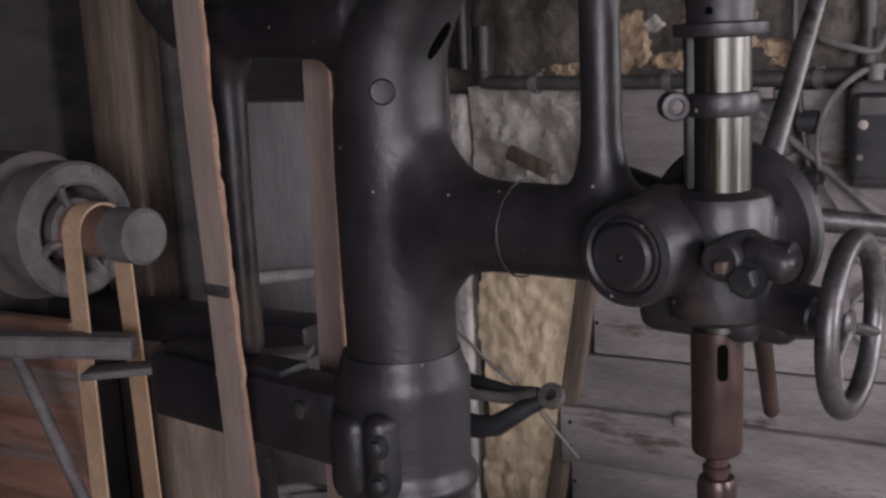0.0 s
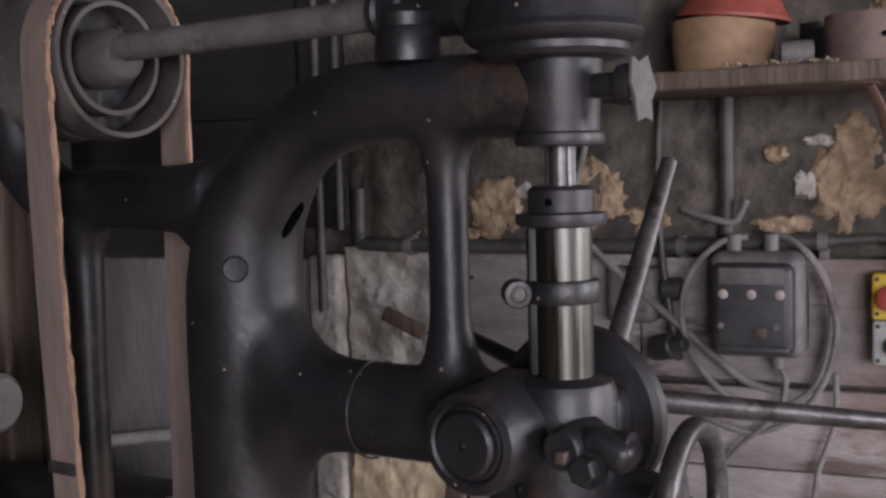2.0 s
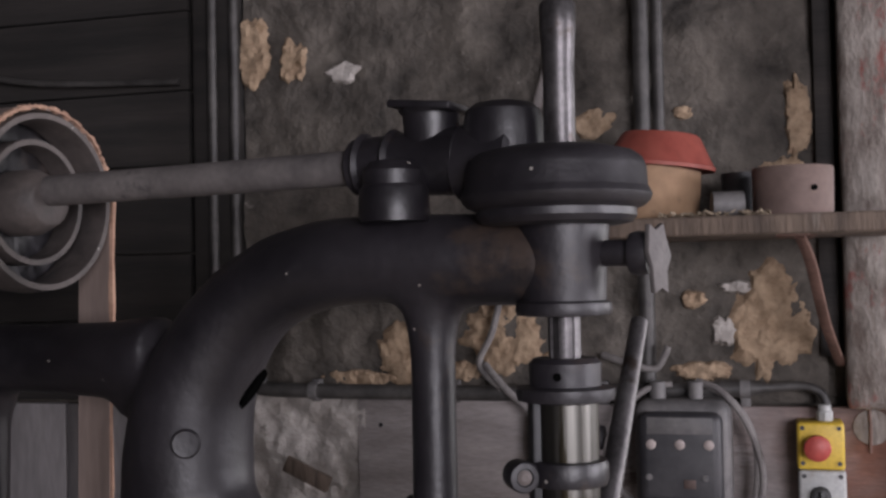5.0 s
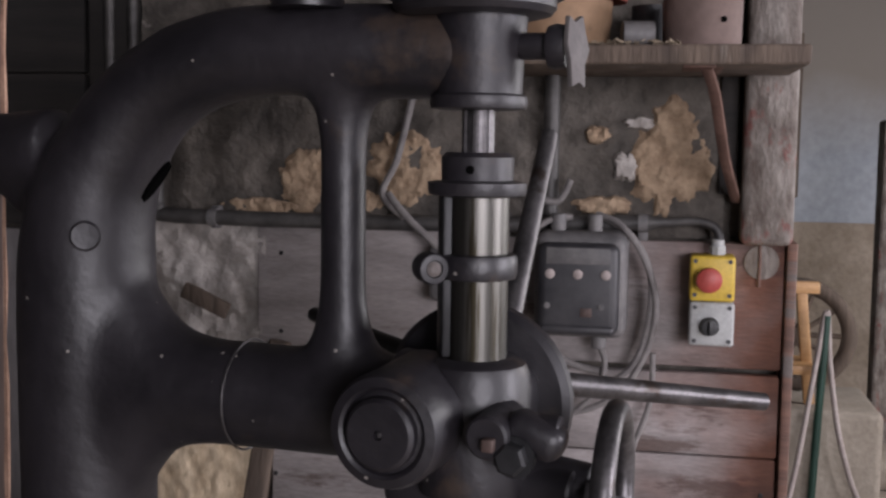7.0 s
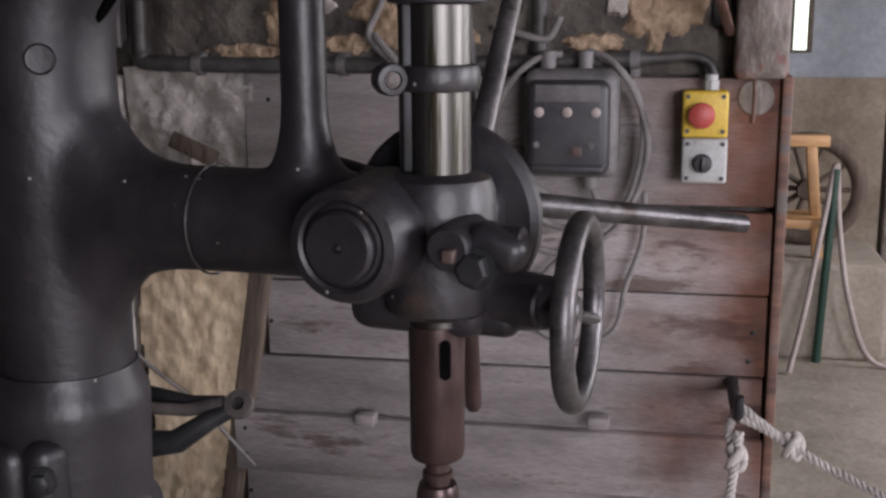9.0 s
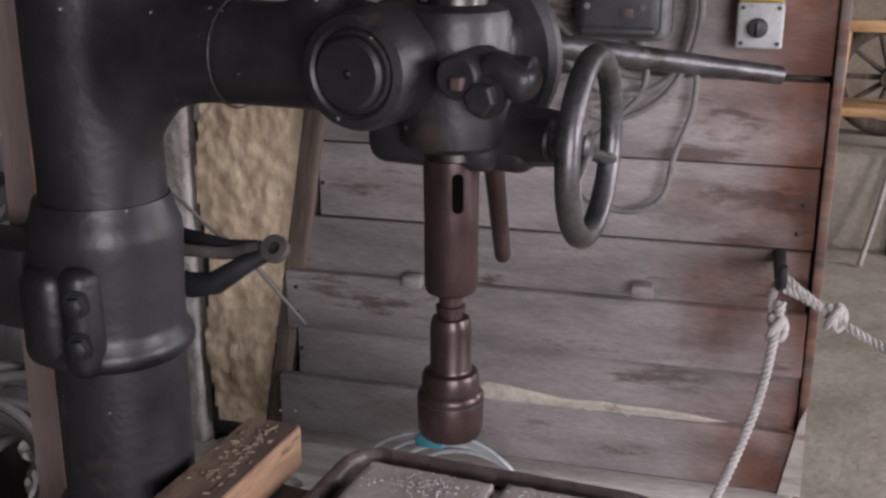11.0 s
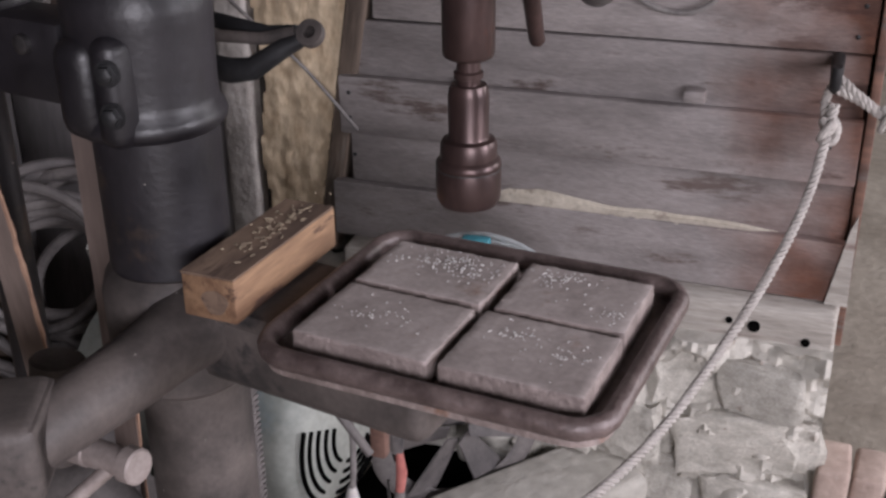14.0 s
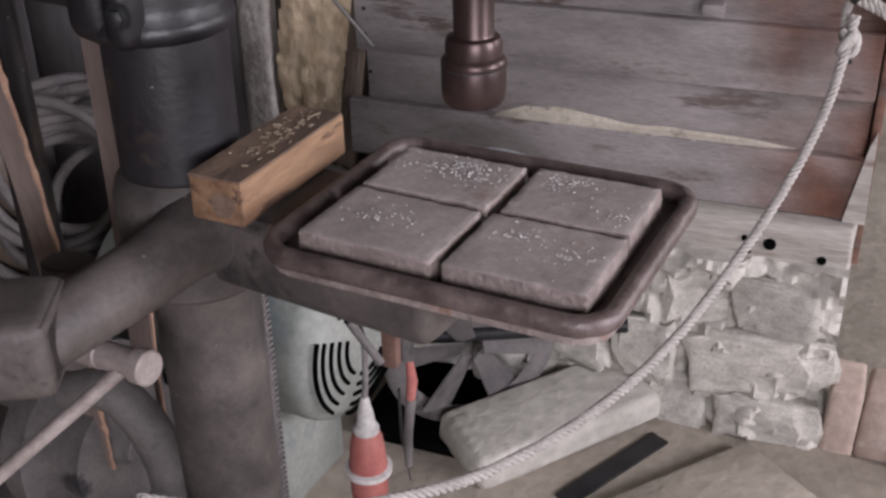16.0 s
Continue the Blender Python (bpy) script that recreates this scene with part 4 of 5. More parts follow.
# forked tool resting behind the column
fork = thing("forked_spanner", "black forged fork-shaped spanner held behind the column", "spanner", MACHINE)
part("upper_tine", sweep([(-0.62, 0.235, 1.028), (-0.52, 0.236, 1.022), (-0.42, 0.232, 1.015), (-0.372, 0.228, 1.020)], [(0.006, 0.011)] * 3 + [(0.007, 0.013)], 12), DARK, fork)
part("middle_tine", sweep([(-0.62, 0.205, 1.012), (-0.52, 0.208, 1.008), (-0.42, 0.216, 1.012), (-0.372, 0.226, 1.022)], [(0.006, 0.008)] * 3 + [(0.007, 0.010)], 12), IRON_MID, fork, "dull grey flat tine")
part("lower_tine", sweep([(-0.62, 0.19, 0.985), (-0.52, 0.192, 0.975), (-0.455, 0.196, 0.972), (-0.425, 0.202, 0.977), (-0.385, 0.216, 1.005), (-0.36, 0.226, 1.018)], [(0.012, 0.018), (0.012, 0.018), (0.012, 0.017), (0.012, 0.015), (0.011, 0.012), (0.009, 0.009)], 12), DARK, fork)
part("eye", lathe([(0.008, -0.006), (0.017, -0.006), (0.018, 0.0), (0.017, 0.006), (0.008, 0.006), (0.008, -0.006)], 24, pose(-0.352, 0.228, 1.024, 55, 15, 0)), IRON_MID, fork)

# ---- north wall: posts, planks, clay panels ----


def plank(name, x0, x1, z0, z1, y, t, mat, parent, tilt=0.0):
    bm = box((0, 0, 0), (x1 - x0, t, z1 - z0), 0.004, None, 2)
    ob = part(name, bm, mat, parent)
    ob.matrix_basis = pose((x0 + x1) / 2, y - t / 2, (z0 + z1) / 2, 0, tilt, 0)
    return ob


board_wall = thing("plank_partition", "grey brown horizontal plank cladding on the wall", "plank wall", kind="structure")
for x0, x1, z0, z1, y, t, mat, tilt in (
        (-0.805, -0.44, 1.153, 1.378, WALL - 0.004, 0.020, PLANK, 0.0),
        (-0.437, 0.100, 1.162, 1.371, WALL - 0.004, 0.022, PLANK, 0.0),
        (-0.795, 0.098, 1.012, 1.150, WALL - 0.004, 0.024, PLANK, -0.3),
        (-0.778, 0.098, 0.870, 1.009, WALL - 0.004, 0.020, PLANK, -0.35),
        (-0.81, 0.096, 0.755, 0.867, WALL - 0.004, 0.023, PLANK, -0.4),
        (-0.842, 0.098, 0.650, 0.764, WALL - 0.026, 0.024, PLANK, -0.4),
        (-0.828, 0.098, 0.545, 0.650, WALL - 0.012, 0.022, PLANK, -0.35),
        (-0.862, 0.098, 0.435, 0.549, WALL - 0.028, 0.026, PLANK, -0.2)):
    plank("plank", x0, x1, z0, z1, y, t, mat, board_wall, tilt)
for x, z in ((-0.174, 0.79), (-0.585, 0.768)):
    single("wood_block", box((x, WALL - 0.062, z), (0.036, 0.03, 0.022), 0.004), PLANK, "small grey wood cleat nailed to the planks", "wood cleat", group="wall cleats")

single("bleached_wedge", rough_up(prism([(0.113, 0.61), (0.103, 0.58), (0.088, 0.49), (0.078, 0.437), (0.116, 0.437)], 0.008, pose(0, WALL - 0.054, 0, 90, 0, 0)), 0.002, 20), SILL, "bleached wedge of timber fixed on the planks", "timber strip")
# pale dust lying on the ledge of the lowest plank
drift = bmesh.new()
rows_ = []
for k in range(61):
    x = -0.56 + 0.545 * k / 60
    h = (0.026 * (1 - k / 60) ** 0.7 + 0.003) * (0.75 + 0.5 * noise.noise((x * 14, 0.4, 0.0))) * min(1, k / 6)
    y0, y1 = 1.876 - 0.001, 1.896 + 0.003
    rows_.append([drift.verts.new(p) for p in ((x, y0 + 0.003 + 0.003 * noise.noise((x * 40, 3.0, 0.0)), 0.5485), (x, y1 - 0.006, 0.5485 + h * 0.55), (x, y1 - 0.0045, 0.5485 + h), (x, y1, 0.5485 + h), (x, y1, 0.5435), (x, y0 + 0.006, 0.5435))])
for a, b in zip(rows_, rows_[1:]):
    for i in range(6):
        drift.faces.new((a[i], a[(i + 1) % 6], b[(i + 1) % 6], b[i]))
drift.faces.new(rows_[0][::-1])
drift.faces.new(rows_[-1])
bmesh.ops.recalc_face_normals(drift, faces=drift.faces[:])
single("dust_drift", drift, DRIFT, "pale dust drift lying on a plank ledge", "dust")

sill = thing("sill_beam", "bleached horizontal sill beam with bored holes", "sill beam", kind="structure")
part("beam", rough_up(box((-0.36, 1.868, 0.392), (0.93, 0.09, 0.085), 0.012, None, 3), 0.004, 16), SILL, sill)
for hx, hz, hr in ((-0.032, 0.397, 0.011), (0.057, 0.380, 0.008), (-0.075, 0.402, 0.006), (-0.068, 0.378, 0.006)):
    part("bored_hole", lathe([(hr, 0), (hr, 0.012), (0, 0.012)], 14, pose(hx, 1.832, hz, 90, 0, 0)), HOLE_SHADE, sill)

for nx, nz in ((-0.76, 1.33), (-0.76, 1.19), (0.075, 1.345), (0.078, 1.10), (0.078, 1.04), (0.076, 0.95), (0.07, 0.90), (0.07, 0.80), (-0.77, 0.93), (-0.82, 0.73), (-0.82, 0.68), (0.05, 0.72), (-0.82, 0.60), (-0.85, 0.50)):
    single("nail", lathe([(0.004, 0), (0.004, 0.002), (0.002, 0.003), (0, 0.003)], 10, pose(nx, WALL - (0.0245 if nz > 0.77 else 0.0505 if nz > 0.655 or nz < 0.55 else 0.034), nz, 90, 0, 0)), DARK, "dark iron nail head in the planks", "nail", group="plank nails")
posts = thing("timber_posts", "weathered timber posts of the half-timbered wall", "timber post", kind="structure")
part("post", rough_up(box((0.066, WALL + 0.02, 2.135), (0.082, 0.16, 1.53), 0.012, None, 3), 0.004, 12), TIMBER_PAINT, posts, "grey post with flaking red paint")
part("post", rough_up(box((0.109, WALL + 0.045, 0.86), (0.017, 0.17, 1.03), 0.004), 0.002, 14), PLANK_RED, posts, "orange-brown worn jamb post")
# Dark board in place of the shade in the recess by the post.
part("post", box((0.004, WALL + 0.006, 2.2), (0.030, 0.04, 1.5), 0.004), PLANK_DARK, posts, "dark strip put in for the shaded recess beside the post")
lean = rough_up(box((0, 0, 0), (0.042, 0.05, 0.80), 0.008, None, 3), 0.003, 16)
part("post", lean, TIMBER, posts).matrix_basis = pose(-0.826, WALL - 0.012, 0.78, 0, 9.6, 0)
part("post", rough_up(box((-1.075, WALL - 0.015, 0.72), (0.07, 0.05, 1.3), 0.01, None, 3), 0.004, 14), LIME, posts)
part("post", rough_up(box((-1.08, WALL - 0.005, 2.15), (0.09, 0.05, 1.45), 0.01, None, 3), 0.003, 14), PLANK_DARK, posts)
for x in (-1.072, -1.028):
    single("wall_pipe", rod((x, WALL - 0.045, 1.26 if x < -1.04 else 1.42), (x, WALL - 0.045, 2.88), 0.0092, 0.0092, 16), PIPE, "dark glossy upright conduit on the wall", "pipe", group="upright conduits")

clay = thing("clay_panels", "straw clay infill showing through broken plaster", "clay infill", kind="structure")
part("straw_clay", sheet(-1.04, -0.76, 0.42, 1.12, WALL - 0.030, 0.006, 0.0045, 30, lambda x, z: x < -0.80 - 0.18 * (1.02 - z) and x > -1.022 + 0.008 * math.sin(z * 19), 3.1, 0.05), STRAW, clay)
part("plaster_skin", sheet(-1.03, 0.0, 1.375, 2.88, WALL + 0.004, 0.016, 0.016, 8, None, 5.5, 0.02), PLASTER, clay)
part("rubble_skin", sheet(-1.03, -0.79, 1.03, 1.385, WALL - 0.016, 0.008, 0.013, 13, None, 8.2, 0.05), LIME, clay)
for cx, cz, rx, rz, sd in ((-0.083, 1.510, 0.073, 0.092, 1.3), (-0.54, 1.475, 0.075, 0.075, 2.2), (-0.72, 1.45, 0.06, 0.065, 4.7), (-0.37, 1.85, 0.05, 0.03, 6.1), (-0.93, 1.995, 0.03, 0.04, 7.7),
                          (-1.01, 2.02, 0.03, 0.07, 9.3), (-0.06, 1.74, 0.05, 0.035, 11.2), (-0.035, 1.84, 0.022, 0.07, 12.4), (-0.22, 1.86, 0.022, 0.014, 13.0), (-0.62, 1.425, 0.05, 0.02, 14.5), (-0.44, 1.43, 0.05, 0.025, 15.1), (-0.82, 1.41, 0.08, 0.018, 16.8), (-0.21, 1.545, 0.022, 0.016, 17.7), (-0.20, 1.425, 0.05, 0.018, 18.9)):
    part("straw_clay", patch(cx, cz, rx, rz, sd, WALL - 0.005, 0.006, 34, 0.3), STRAW_GOLD, clay)
for cx, cz, rx, rz, sd in ((-0.162, 1.495, 0.022, 0.026, 3.3), (-0.14, 1.565, 0.03, 0.010, 4.1), (-0.66, 1.49, 0.02, 0.015, 5.2), (-0.83, 1.97, 0.03, 0.02, 5.9)):
    part("lime_patch", patch(cx, cz, rx, rz, sd, WALL - 0.008, 0.004, 20), LIME, clay, "chalky white plaster flake")

left_boards = thing("board_wall", "very dark horizontal boards", "plank wall", kind="structure")
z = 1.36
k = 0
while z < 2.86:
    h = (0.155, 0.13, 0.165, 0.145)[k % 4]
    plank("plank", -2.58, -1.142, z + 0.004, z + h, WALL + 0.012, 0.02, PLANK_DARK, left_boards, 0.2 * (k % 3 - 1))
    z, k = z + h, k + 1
for x0, x1 in ((-2.58, -2.2), (-2.196, -1.86), (-1.856, -1.66), (-1.656, -1.42), (-1.416, -1.115)):
    plank("plank", x0, x1, 0.02, 1.358, WALL + 0.01, 0.02, WALLGREY, left_boards)

# stone base, stepping out towards the floor
base = thing("stone_base", "rough dusty rubble and brick base under the planks", "stone base", kind="structure")
part("mortar_bed", sheet(-1.4, 0.105, -0.02, 0.37, 1.797, 0.009, 0.034, 12, None, 2.4, 0.13), MORTAR, base)


def stone(w, h, d, seed):
    bm = bmesh.new()
    bmesh.ops.create_icosphere(bm, subdivisions=3, radius=1)
    for v in bm.verts:
        c = v.co
        for i in range(3):
            c[i] = math.copysign(abs(c[i]) ** 0.36, c[i])
        v.co = c * (1 + 0.30 * noise.fractal(c * 1.9 + Vector((seed, 0, seed)), 0.7, 2, 3))
    bm.transform(Matrix.Diagonal((w / 2, d / 2, h / 2, 1)))
    return bm


stones = [mesh_of("stone", stone(1, 1, 1, 3.7 * k), STONE, 50) for k in range(9)]
rnd = random.Random(5)
for z, h, x, widths in ((0.225, 0.115, -1.12, (0.2, 0.16, 0.22, 0.13, 0.19, 0.14, 0.17)), (0.105, 0.125, -1.16, (0.15, 0.2, 0.17, 0.21, 0.14, 0.12, 0.27)), (-0.005, 0.112, -1.10, (0.18, 0.14, 0.21, 0.16, 0.18, 0.13, 0.19))):
    for w in widths:
        ob = new("stone", stones[rnd.randrange(9)])
        ob.parent = base
        ob.matrix_basis = pose(x + w / 2, 1.846 + rnd.uniform(-0.014, 0.006) - 0.05 * (0.22 - z), z + h / 2, rnd.uniform(-9, 5), rnd.uniform(-8, 8), rnd.uniform(-10, 10)) @ Matrix.Diagonal((w * rnd.uniform(0.92, 1.1), 0.12, h * rnd.uniform(0.9, 1.15), 1))
        x += w
for k, (bx, bz, w, h) in enumerate(((0.135, 0.075, 0.058, 0.15), (0.200, 0.07, 0.060, 0.14), (0.265, 0.065, 0.058, 0.13))):
    ob = part("brick", rough_up(box((0, 0, 0), (w, 0.11, h), 0.010, None, 3), 0.004, 22, None, k), BRICK, base)
    ob.matrix_basis = pose(bx, 1.838 + 0.01 * (k % 2), bz, 0, rnd.uniform(-2, 2), rnd.uniform(-4, 4))
single("floor_dirt", rough_up(prism([(-0.75, 1.1), (-0.35, 1.02), (0.0, 1.3), (0.2, 1.6), (0.15, 1.82), (-0.9, 1.85)], 0.02, pose(0, 0, -0.008)), 0.004, 9), FLOOR, "trodden dust heaped against the wall base", "dirt", kind="stuff")
beam = single("fallen_block", rough_up(box((0, 0, 0), (0.40, 0.17, 0.07), 0.022, None, 4), 0.008, 9), MORTAR, "dusty pale block lying by the wall base", "stone block")
beam.matrix_world = pose(-0.37, 1.66, 0.055, 4, -3, 48)
# Flat black slab laid where the hollow behind the fan is in shade.
single("cellar_hatch", box((-0.55, 1.66, 0.018), (0.34, 0.26, 0.03), 0.004), HOLE_SHADE, "flat black slab put in for the shaded hollow in the floor", "floor pit").rotation_euler = (0, 0, 0.0)
# Raised bar whose dark colour carries the shade of a groove.
single("floor_slot", box((0, 0, 0), (0.26, 0.04, 0.012), 0.002), DARK, "dark bar put in for the shaded groove between the floor slabs", "floor slot").matrix_world = pose(-0.235, 1.60, 0.012, 0, 0, 62)
single("floor_slab", rough_up(box((0, 0, 0), (0.5, 0.26, 0.05), 0.01, None, 2), 0.002, 14), FLOOR, "pale floor slab beside the pit", "slab").matrix_world = pose(-0.08, 1.46, 0.012, 0, 0, 50)
single("iron_rod", rod((-0.62, 1.62, 0.20), (-0.25, 1.72, 0.245), 0.014), DARK, "dark iron rod leaning at the wall base", "rod")

# ---- wall services ----
pipe_pts = spline([(-0.99, 1.895, 1.50), (-0.99, 1.893, 1.43), (-0.985, 1.89, 1.405), (-0.96, 1.888, 1.393), (-0.7, 1.888, 1.390), (-0.4, 1.888, 1.392), (-0.12, 1.888, 1.402), (-0.05, 1.888, 1.406), (-0.02, 1.886, 1.40), (-0.008, 1.884, 1.385), (-0.006, 1.882, 1.36)], 6)
cond = thing("conduit", "sooty horizontal cable conduit clipped to the wall", "conduit")
part("tube", sweep(pipe_pts, [0.0135 if p.x < -0.10 else 0.0075 for p in pipe_pts], 14), PIPE, cond)
for x in (-0.88, -0.62, -0.36, -0.13):
    part("clip", joined(lathe([(0.0135, -0.008), (0.0155, -0.008), (0.0155, 0.008), (0.0135, 0.008)], 20, pose(x, 1.888, 1.391 + 0.01 * (x > -0.2), 0, 90, 0)), box((x, 1.905, 1.391), (0.016, 0.02, 0.04), 0.002)), BOXGREY, cond)
single("upright_conduit", joined(rod((-0.285, 1.895, 1.40), (-0.285, 1.895, 2.88), 0.014), rod((-0.258, 1.90, 1.66), (-0.258, 1.90, 2.88), 0.010)), PIPE, "dark pair of conduits running up the wall", "conduit")

sw = thing("switch_box", "dusty dark motor switch box with three screws", "switch box", pose(-0.226, 1.84, 1.303))
part("housing", box((0, 0.015, 0), (0.150, 0.09, 0.172), 0.02, None, 4), BOXGREY, sw)
part("cover", box((-0.002, -0.038, -0.004), (0.130, 0.035, 0.148), 0.022, None, 5), COVER, sw, "dark rounded cover")
for x in (-0.044, 0.0, 0.044):
    part("screw", lathe([(0.0, 0), (0.0078, 0), (0.0078, 0.002), (0.005, 0.0035), (0, 0.003)], 18, pose(x - 0.002, -0.0555, 0.021, 90, 0, 0)), PINKROD, sw, "pale round screw head")
for x, z, r_ in ((-0.04, 0.095, 0.013), (0.02, 0.095, 0.012), (0.03, -0.095, 0.012)):
    part("gland", rod((x, 0.01, z - 0.012), (x, 0.01, z + 0.018), r_), BOXGREY, sw)
part("dust_band", rough_up(box((-0.002, -0.0555, 0.050), (0.100, 0.0016, 0.026), 0.0006), 0.0004, 60), BOXGREY, sw, "grey dust smear")
part("cover_lip", rough_up(box((-0.002, -0.050, -0.068), (0.118, 0.020, 0.016), 0.007, None, 3), 0.001, 40), COVER, sw)
for x in (-0.05, 0.036):
    part("screw", lathe([(0.0, 0), (0.005, 0), (0.005, 0.0015), (0, 0.002)], 14, pose(x, -0.0555, -0.03, 90, 0, 0)), BOXGREY, sw)
part("name_bar", box((0.012, -0.0555, -0.04), (0.018, 0.002, 0.014), 0.0006), RUST_DULL, sw)

cables = thing("cable_loops", "dusty grey cables looped round the switch box", "cable")
loop = [(-0.245, 1.86, 1.41), (-0.29, 1.84, 1.40), (-0.335, 1.84, 1.35), (-0.352, 1.845, 1.28), (-0.33, 1.85, 1.20), (-0.27, 1.85, 1.14), (-0.20, 1.85, 1.13), (-0.14, 1.85, 1.17), (-0.115, 1.85, 1.25), (-0.118, 1.85, 1.33), (-0.15, 1.85, 1.385), (-0.20, 1.86, 1.415)]
part("cable_loop", sweep(spline(loop, 8), 0.0055, 10), CABLE, cables)
part("cable_loop", sweep(spline([(-0.205, 1.86, 1.415), (-0.165, 1.845, 1.40), (-0.125, 1.84, 1.345), (-0.105, 1.845, 1.27), (-0.12, 1.85, 1.19), (-0.165, 1.85, 1.12), (-0.24, 1.855, 1.085), (-0.32, 1.86, 1.105)], 8), 0.0055, 10), CABLE, cables)
part("cable_loop", sweep(spline([(-0.196, 1.86, 1.20), (-0.185, 1.85, 1.17), (-0.20, 1.85, 1.12), (-0.26, 1.855, 1.06), (-0.30, 1.86, 1.0), (-0.27, 1.86, 0.945), (-0.20, 1.86, 0.93), (-0.15, 1.86, 0.96), (-0.135, 1.86, 1.03), (-0.11, 1.86, 1.11), (-0.108, 1.86, 1.19)], 8), 0.005, 10), CABLE, cables)
part("cable_loop", sweep(spline([(-0.56, 1.88, 1.44), (-0.52, 1.86, 1.40), (-0.45, 1.85, 1.34), (-0.38, 1.85, 1.28), (-0.31, 1.855, 1.22), (-0.25, 1.86, 1.17), (-0.19, 1.86, 1.155)], 8), 0.0065, 10), CABLE, cables)
part("cable_loop", sweep(spline([(-0.52, 1.9, 1.62), (-0.545, 1.88, 1.50), (-0.57, 1.88, 1.44), (-0.53, 1.87, 1.40)], 8), 0.006, 10), CABLE, cables)
part("cable_loop", sweep(spline([(-0.395, 1.9, 1.66), (-0.40, 1.88, 1.5), (-0.39, 1.87, 1.38), (-0.375, 1.86, 1.28), (-0.36, 1.86, 1.2)], 8), 0.006, 10), PIPE, cables)
part("cable_loop", sweep(spline([(-0.36, 1.90, 1.455), (-0.31, 1.88, 1.44), (-0.27, 1.88, 1.435), (-0.25, 1.88, 1.47)], 8), 0.006, 10), CABLE, cables)

sock = thing("wall_socket", "dusty grey wall junction box with a knob", "junction box", pose(-0.44, 1.88, 1.31))
part("housing", box((0, 0, 0), (0.085, 0.07, 0.095), 0.012, None, 3), BOXGREY, sock)
part("knob", rod((0.05, -0.01, 0.01), (0.085, -0.01, 0.01), 0.02), COVER, sock)
single("black_bushing", joined(rod((-0.40, 1.85, 1.22), (-0.36, 1.83, 1.23), 0.022), rod((-0.365, 1.83, 1.23), (-0.34, 1.82, 1.235), 0.012)), COVER, "dark round cable plug hanging on the wall", "plug")

es = thing("emergency_stop", "yellow and grey push-button station with red stop button", "emergency stop", pose(-0.018, 1.868, 1.282))
part("yellow_box", box((0, 0, 0.036), (0.070, 0.062, 0.073), 0.005, None, 3), YELLOW, es, "yellow plastic upper box")
part("grey_box", box((0.001, 0, -0.037), (0.070, 0.062, 0.071), 0.005, None, 3), LIGHTGREY, es, "light grey lower box")
part("stop_button", lathe([(0.012, 0), (0.012, 0.012), (0.0195, 0.014), (0.0205, 0.02), (0.0195, 0.027), (0.014, 0.030), (0, 0.031)], 32, pose(-0.006, -0.031, 0.036, 90, 0, 0)), REDP, es, "red mushroom button")
part("knob", joined(lathe([(0.015, 0), (0.015, 0.008), (0.0125, 0.012), (0.012, 0.02), (0, 0.021)], 28, pose(-0.002, -0.031, -0.040, 90, 0, 0)), box((-0.002, -0.055, -0.040), (0.006, 0.008, 0.022), 0.002)), BLACKP, es, "black rotary switch")
for x in (-0.027, 0.027):
    for z in (0.064, 0.01):
        part("screw", lathe([(0.0035, 0), (0.0035, 0.0016), (0, 0.0012)], 14, pose(x, -0.0305, z, 90, 0, 0)), COVER, es)
    for z in (-0.010, -0.064):
        part("screw", lathe([(0.0035, 0), (0.0035, 0.0016), (0, 0.0012)], 14, pose(x + 0.001, -0.0305, z, 90, 0, 0)), COVER, es)
part("cable_gland", joined(rod((0.008, 0, 0.072), (0.008, 0, 0.088), 0.0125, 0.0125, 8), rod((0.008, 0, 0.086), (0.008, 0, 0.097), 0.010)), LIGHTGREY, es)

hinge = thing("strap_plate", "round weathered metal plate with a rusty strap", "hinge plate", pose(0.062, 1.90, 1.341))
part("plate", rough_up(lathe([(0, 0), (0.027, 0), (0.028, 0.003), (0, 0.0035)], 24, pose(0, 0.002, 0, 90, 0, 0)), 0.0008, 60), TIMBER_PAINT, hinge)
part("strap", sweep([(-0.004, -0.006, -0.04), (-0.003, -0.006, 0.0), (-0.006, -0.006, 0.06), (-0.004, -0.006, 0.17)], [(0.004, 0.0025), (0.003, 0.0025), (0.0035, 0.0025), (0.003, 0.0025)], 8), RUST, hinge, "rusty iron strap")
single("wall_strap", sweep(spline([(-0.485, WALL - 0.025, 1.80), (-0.470, WALL - 0.04, 1.85), (-0.448, WALL - 0.045, 1.92), (-0.425, WALL - 0.03, 2.0)], 6), (0.010, 0.004), 10), IRON_MID, "bent dull iron strap fixed to the wall", "strap")
single("clay_shard", rough_up(box((0, 0, 0), (0.092, 0.012, 0.030), 0.003, Matrix.Rotation(radians(24), 4, "Y")), 0.001, 30), TIMBER, "loose brown board scrap stuck on the wall", "board scrap").matrix_world = pose(-0.888, WALL - 0.06, 1.245)

